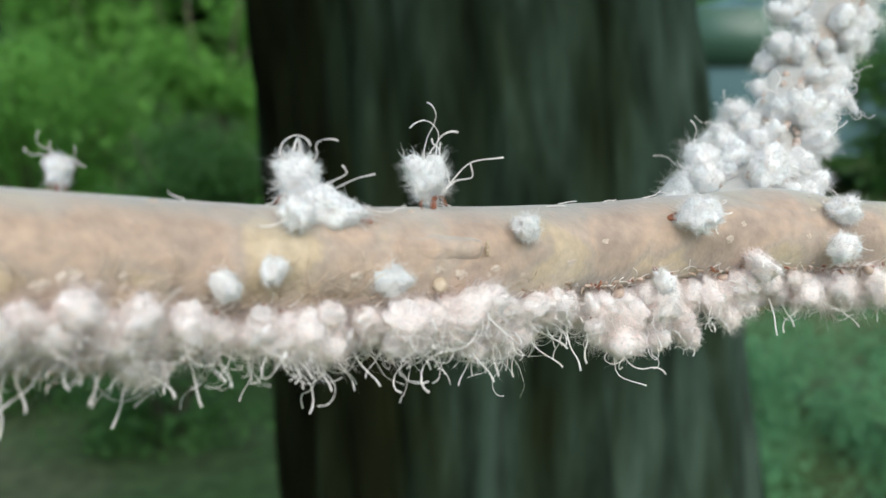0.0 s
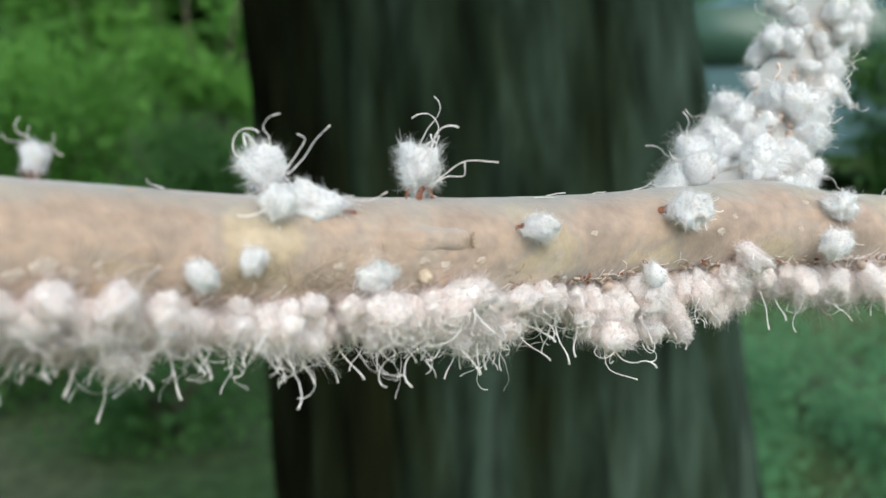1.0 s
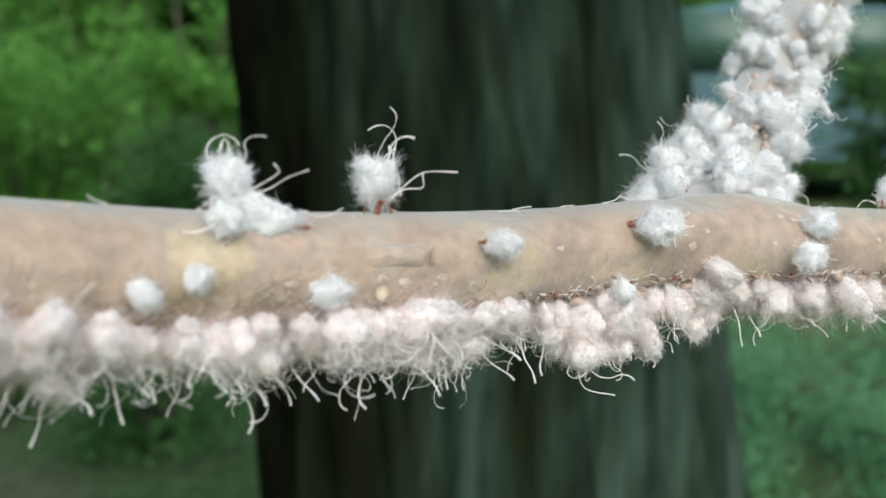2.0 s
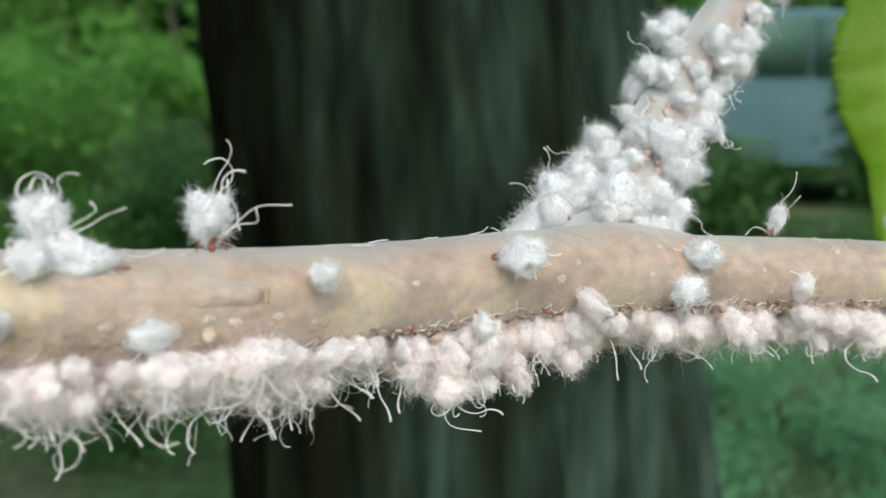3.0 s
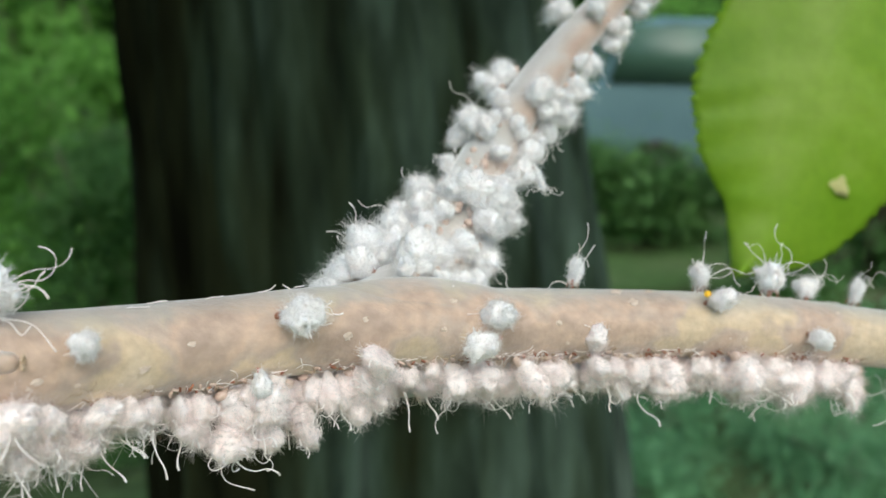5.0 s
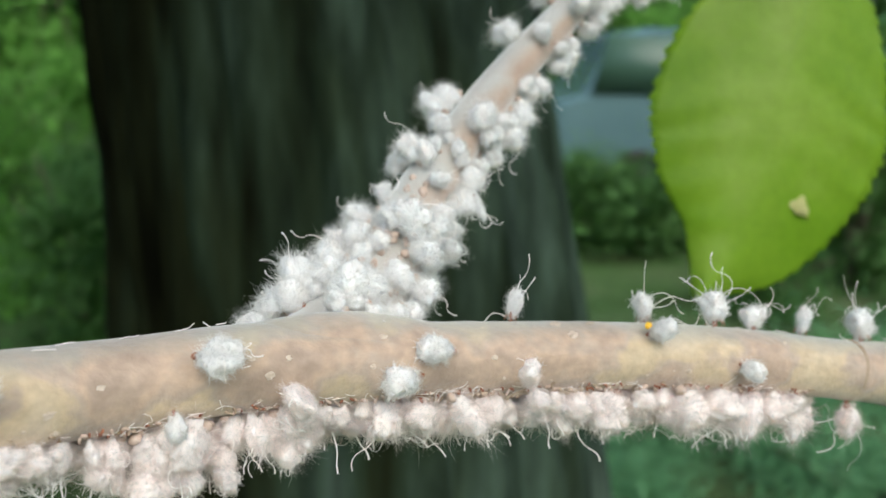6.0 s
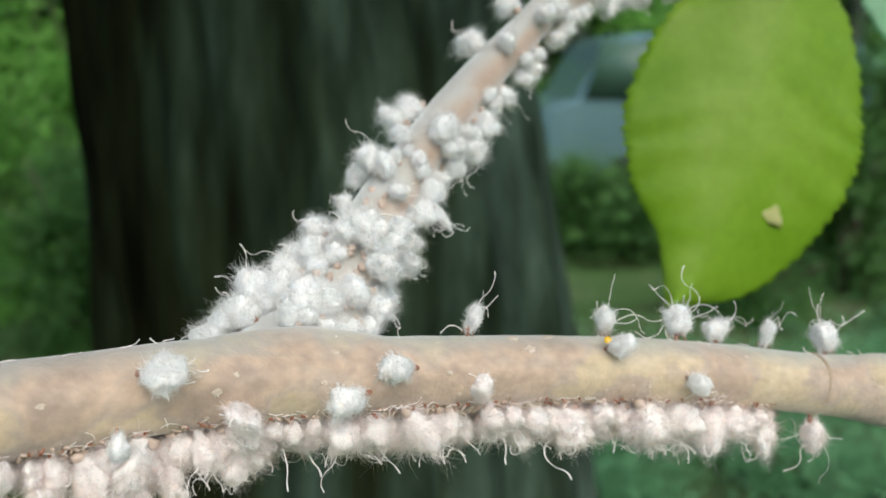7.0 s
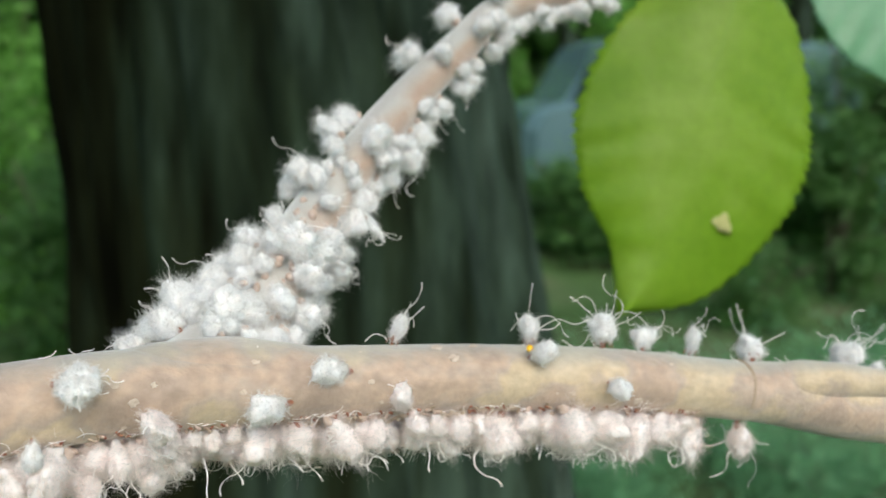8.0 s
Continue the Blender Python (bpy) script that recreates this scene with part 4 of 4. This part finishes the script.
single(-6.8, -24, 0.98, [(0, -1, -0.3, 0.1), (0.5, -1, -0.35, 0.0), (8, -1, -0.3, 0.05)], sway=8, label="greyish woolly aphid lying along the bark", filaments=((3, 3.5, 0.6),))
single(-25.8, -36, 0.58, [(0, 0.2, -0.9, 0.4), (8, 0.2, -0.9, 0.4)], sway=4, reach=0.85, label=FLAT)
single(-21.6, -22, 0.58, [(0, 0.1, -0.8, 0.6), (8, 0.1, -0.8, 0.6)], sway=4, reach=0.85, label=FLAT, filaments=((2, 4.0, 1.3),))
single(75.4, 84, 0.62, [(0, 0.25, 0, 1), (6.5, 0.3, 0, 1), (8, 0.4, 0, 1)], legs=True, label=UP, filaments=((2, 7.0, 0.4), (1, 5, 2)), rx=1.9, rz=2.9, zc=2.9, threads=(((1.9, 3.6), (4.2, 6.4)), ((-1.9, 1.2), (-3.6, 1.3), (-5.0, 0.1))))
single(98.6, 92, 0.74, [(0, 0, 0, 1), (8, 0, 0, 1)], legs=True, label=UP, filaments=((4, 8.5, 1.6),), rx=2.1, width=0.085, threads=(((1.7, 2.5), (5.5, 4.2), (8.8, 3.2), (11.5, 4.0)), ((1.8, 2.4), (4.4, 2.6), (6.0, 3.6))))
sipper = single(96.9, 40, 0.80, crawl=((0, 99.5, 44), (4, 99.5, 44), (5, 96.9, 42), (8, 96.6, 42)), rows=[(0, 0.5, -0.6, 0.2), (8, 0.5, -0.6, 0.2)], sway=3, reach=0.85, label=FLAT, filaments=((1, 2, 1),))
bm = bmesh.new()
p, n = bark(96.9, 40)
blob(bm, (0, 0, 0), (0.0007, 0.0006, 0.0006), 2)
part("honeydew_droplet", bm, M_DROP, sipper, "shiny amber honeydew droplet").location = sipper.matrix_basis.inverted() @ W(*(p + n * 1.9 + Vector((-0.4, 0, 0.3))))
single(111.4, 90, 0.85, [(0, 0, 0, 1), (8, 0, 0, 1)], legs=True, label=UP, filaments=((5, 7.5, 1.4),), hairs=1500, width=0.085, threads=(((2.8, 4.0), (5.2, 5.0), (6.9, 6.3)), ((-2.4, 2.5), (-3.8, 0.7), (-7.0, -0.2)), ((0.6, 5.4), (0.8, 7.8))))
single(118.8, 92, 0.68, [(0, 0.15, 0.2, 1), (8, 0.1, 0.2, 1)], sway=6, label=UP, filaments=((5, 7.0, 1.5),), width=0.085)
single(127.4, 90, 0.70, [(0, 0.4, 0, 1), (7, 0.4, 0, 1), (8, 0.2, 0, 1)], legs=True, label=UP, filaments=((5, 7.0, 1.1),), rx=2.1, width=0.085)
single(140.0, 90, 0.74, [(0, 0, 0, 1), (6.5, 0, 0, 1), (6.8, 0.4, 0.5, 0.6), (7.0, -0.05, 0, 1), (7.2, 0.2, 0, 1), (7.5, 0.3, 0.7, 0.5), (7.8, 0.1, 0, 1), (8, 0.1, 0.7, 0.7)], legs=True, label=UP, filaments=((5, 8.0, 1.1),), hairs=1500, width=0.085, threads=(((1.4, 3.5), (3.8, 5.4), (6.6, 7.3)),))
single(158.0, 88, 0.95, [(0, 0.2, 0, 1), (8, 0.3, 0, 1)], legs=True, label=UP, filaments=((7, 8.0, 1.0),), hairs=1500, width=0.085, threads=(((1.8, 5.0), (2.8, 8.2), (2.2, 9.6)), ((3.6, 5.0), (7.8, 10.2)), ((-1.6, 3.2), (-2.6, 5.4), (-0.6, 6.4))))
single(162.5, 75, 0.7, [(0, 0.5, -0.3, 0.6), (8, 0.5, -0.3, 0.6)], label=UP, filaments=((3, 4.5, 1.0),))
single(-29.5, -88, 0.95, [(0, -0.1, -0.1, -1), (0.5, 0.1, 0, -1), (1, 0.0, 0, -1), (8, 0, 0, -1)], place=Vector((-31, 103, -8.0)), label=HANG, skylit=False, filaments=((3, 5.5, 1.5),), hairs=1800, rx=3.1, rz=2.5, zc=2.4)
single(26, -88, 1.0, [(0, 0.0, 0, -1), (8, 0.1, 0, -1)], place=Vector((25.5, 139.5, -8.6)), label=HANG, skylit=False, filaments=((4, 6.0, 0.8),), hairs=1800, threads=(((-1.2, -4.0), (-0.8, -8.4), (3.2, -9.8)),))
single(30, -88, 0.8, [(0, 0.3, 0, -1), (8, 0.3, 0, -1)], place=Vector((29.5, 141.5, -9.0)), label=HANG, skylit=False, filaments=((3, 5.0, 0.8),), hairs=1500)
single(34, -88, 0.8, [(0, 0.4, 0, -1), (8, 0.4, 0, -1)], place=Vector((34, 143.0, -9.0)), label=HANG, skylit=False, filaments=((3, 4.0, 0.8),), hairs=1500, rx=2.1)
single(137.0, -80, 0.85, [(0, 0.0, -0.1, -1), (8, 0.05, -0.1, -1)], label=HANG, skylit=False, filaments=((6, 8.0, 2.5),), hairs=1700, zc=3.2, threads=(((-2.5, -3.3), (-6.3, -3.9), (-9.6, -3.3)), ((2.2, -3.9), (6.0, -4.6))))
single(45, 0, 0.95, [(0, -0.5, 0.1, 0.8), (8, -0.5, 0.1, 0.8)], place=Vector((46.5, 163, 10.5)), label="fluffy white woolly aphid at the shoot's foot", filaments=((3, 5.5, 1.0),), hairs=1700)
single(41, 0, 0.9, [(0, -0.7, 0.1, 0.5), (8, -0.7, 0.1, 0.5)], place=Vector((44.6, 158.5, 10.0)), label="fluffy white woolly aphid at the shoot's foot", filaments=((3, 4.5, 1.0),), hairs=1200)

single(0, 0, 0.66, [(0, 0.5, -0.1, -1), (4, 0.3, -0.1, -1), (8, 0.7, -0.1, -1)], place=Vector((71.5, 178.5, 29.8)), label="long woolly aphid dangling from the side shoot", filaments=((3, 5.0, 1.4),), rx=1.5, rz=3.6, zc=3.4, threads=(((2.5, 0.5), (3.5, 2.5), (2.0, 4.0)), ((-1.5, 1.0), (-3.2, 1.6), (-5.5, 1.2)), ((4.0, -5.0), (5.5, -5.6), (6.4, -5.0))))

# wax ball, flakes and loose threads on the bark
p, n = bark(-4.0, -27)
bm = bmesh.new()
blob(bm, (0, 0, 0), (0.0009, 0.0009, 0.0009), 3, 0.15, 2, 3)
ball = tagged(new("wax_ball", finish(bm, "wax_ball", M_SCAR)), "small pale waxy ball stuck on the bark", "wax ball")
ball.location = W(*(p + n * 0.7))
rnd = random.Random(8)


def loose_threads(x0, x1, p0, p1, count, length, label, mat, width=0.09):
    bm = bmesh.new()
    for _ in range(count):
        x, phi = rnd.uniform(x0, x1), rnd.uniform(p0, p1)
        p, n = bark(x, phi)
        d = Vector((rnd.gauss(0, 1), rnd.gauss(0, 0.4), rnd.gauss(0, 0.6)))
        d = (d - n * d.dot(n)).normalized()
        turn = n.cross(d) * rnd.uniform(-1, 1)
        pts, q = [], p + n * 0.1
        for i in range(9):
            pts.append(near(q))
            q = q + d * length * rnd.uniform(0.7, 1.2) / 8 + n * rnd.uniform(-0.01, 0.10)
            d = (d + turn * 0.3 + Vector((rnd.gauss(0, 0.15), rnd.gauss(0, 0.15), rnd.gauss(0, 0.15)))).normalized()
        tube(bm, pts, [width / 1000] * 9, 4)
    ob = tagged(new("wax_threads", finish(bm, "wax_threads", mat)), label, "wax threads", kind="stuff")
    ob.matrix_basis = branch.matrix_basis.copy()


loose_threads(-44, -12, -46, -24, 95, 5.0, "tangled pale wax threads caught on the bark", M_SKIN, 0.05)
loose_threads(-36, 10, -44, -30, 70, 1.6, "brown bark shreds along the colony's upper edge", M_RING, 0.055)
# Short added bits that stand for the aphids' brown heads.
loose_threads(16, 128, -60, -46, 64, 0.6, "reddish-brown aphid heads along the colony's edge", M_BODY, 0.17)
loose_threads(-70, 128, -66, -44, 150, 2.6, "fine wax threads along the branch's lower side", M_FIL, 0.06)
loose_threads(-40, 128, -60, -44, 60, 0.9, "brown cast skins along the aphid colony's edge", M_RING, 0.16)
loose_threads(16, 128, -66, -50, 80, 0.8, "tan and pinkish young aphids packed along the colony's edge", M_PALE, 0.24)
loose_threads(60, 86, -100, -62, 110, 1.6, "yellowish cast skins among the aphids", M_SKIN, 0.30)
loose_threads(-40, 150, 70, 95, 26, 2.6, "short loose wax threads on top of the branch", M_FIL, 0.08)


def hanging_threads(label):
    """Wax threads that trail from the colony's lower edge and end in small hooks."""
    bm = bmesh.new()
    x = -46.0
    while x < 118:
        x += rnd.uniform(0.9, 2.3) if x < 40 else rnd.uniform(1.8, 4.5)
        p = axis_at(x) + Vector((0, rnd.uniform(-3.0, 0.5), -radius_at(x) - rnd.uniform(2.4, 4.2)))
        d = Vector((rnd.gauss(0.2, 0.32), rnd.gauss(-0.1, 0.3), -1)).normalized()
        bend = Vector((rnd.choice((-1, 1)) * rnd.uniform(0.03, 0.15), rnd.gauss(0, 0.06), rnd.uniform(0, 0.06)))
        length, pts = rnd.uniform(3.4, 7.6) * (1.0 if x < 40 else 0.8), []
        for i in range(12):
            pts.append(near(p))
            p = p + d * length / 11
            d = (d + bend * (1 if i < 7 else -1.6) + Vector((rnd.gauss(0, 0.05), rnd.gauss(0, 0.05), rnd.gauss(0, 0.05)))).normalized()
        w = rnd.uniform(0.07, 0.15) / 1000
        tube(bm, pts, [w * (1 - 0.04 * i if i < 8 else 0.72 + 0.16 * (i - 8)) for i in range(12)], 5)
    ob = tagged(new("wax_threads", finish(bm, "wax_threads", M_FIL)), label, "wax threads", kind="stuff")
    ob.matrix_basis = branch.matrix_basis.copy()


hanging_threads("curled white wax threads trailing below the aphid colony")


def flake(x, phi, size, seed):
    bm = bmesh.new()
    p, n = bark(x, phi)
    blob(bm, (0, 0, 0), (size * 0.0010, size * 0.0007, size * 0.00028), 2, 0.9, 2.0, seed)
    ob = tagged(new("wax_flake", finish(bm, "wax_flake", M_FLAKE, False)), "pale flat wax flake stuck to the bark", "wax flake", "flakes on the bark")
    ob.matrix_basis = Matrix.Translation(W(*(p + n * 0.12))) @ WD(*n).to_track_quat("Z", "Y").to_matrix().to_4x4()


for k, (x, phi, s) in enumerate([(-38.0, -18, 1.3), (-36.2, -22, 0.8), (-40, -25, 0.9), (-34, -26, 0.6), (-4, -12, 0.6), (-1.5, -18, 0.8), (2.5, -14, 0.6), (18, 8, 0.5), (36, 18, 0.6), (38, -6, 0.7), (40.5, 14, 0.5), (84, 40, 0.8),
                                 (82, 66, 0.9), (88, 70, 0.8), (54, 42, 0.7), (52, -2, 0.5), (-13, 60, 0.5), (-31, 66, 0.6), (-5.5, 62, 0.5), (104, -20, 0.5), (116, -30, 0.8)]):
    flake(x, phi, s, k)
rnd = random.Random(31)
for k in range(22):
    flake(rnd.uniform(-46, 14), rnd.uniform(-42, -14), rnd.uniform(0.25, 0.75), 40 + k)
for k in range(12):
    flake(rnd.uniform(14, 128), rnd.choice((rnd.uniform(-50, -20), rnd.uniform(-20, 70))), rnd.uniform(0.2, 0.5), 80 + k)


# ---- movement ----
def turned(m, a0, a1, extra):
    """m turned about its own place so that direction a0 goes to a1, then by extra."""
    q = a0.rotation_difference(a1).to_matrix().to_4x4()
    loc = Matrix.Translation(m.translation)
    return loc @ extra @ q @ loc.inverted() @ m


def motions():
    steps = [0.25 * i for i in range(33)]
    for ob, m, sway, pace, phase in DANCERS:
        side = Vector((math.sin(phase * 3), math.cos(phase * 3), 0.3)).normalized()
        rows = []
        for t in steps:
            a = radians(sway) * (math.sin(6.283 * pace * t + phase) + 0.35 * math.sin(6.283 * 0.53 * pace * t + 2 * phase))
            loc = Matrix.Translation(m.translation)
            rows.append((t, loc @ Matrix.Rotation(a, 4, side) @ loc.inverted() @ m))
        walk(ob, rows)
    for k, (ob, m, keys, sway, crawl) in enumerate(KEYED):
        a0 = WD(*keys[0][1:])
        times = sorted(set(steps) | {r[0] for r in keys} | {r[0] for r in crawl})
        rows = []
        for t in times:
            d = [float(np.interp(t, [r[0] for r in keys], [r[j] for r in keys])) for j in (1, 2, 3)]
            w = radians(sway) * math.sin(6.283 * (1.1 + 0.13 * (k % 5)) * t + k)
            step = Vector([float(np.interp(t, [r[0] for r in crawl], [r[1][j] for r in crawl])) if crawl else 0.0 for j in range(3)])
            rows.append((t, Matrix.Translation(step) @ turned(m, a0, WD(*d), Matrix.Rotation(w, 4, "Y"))))
        walk(ob, rows)


motions()
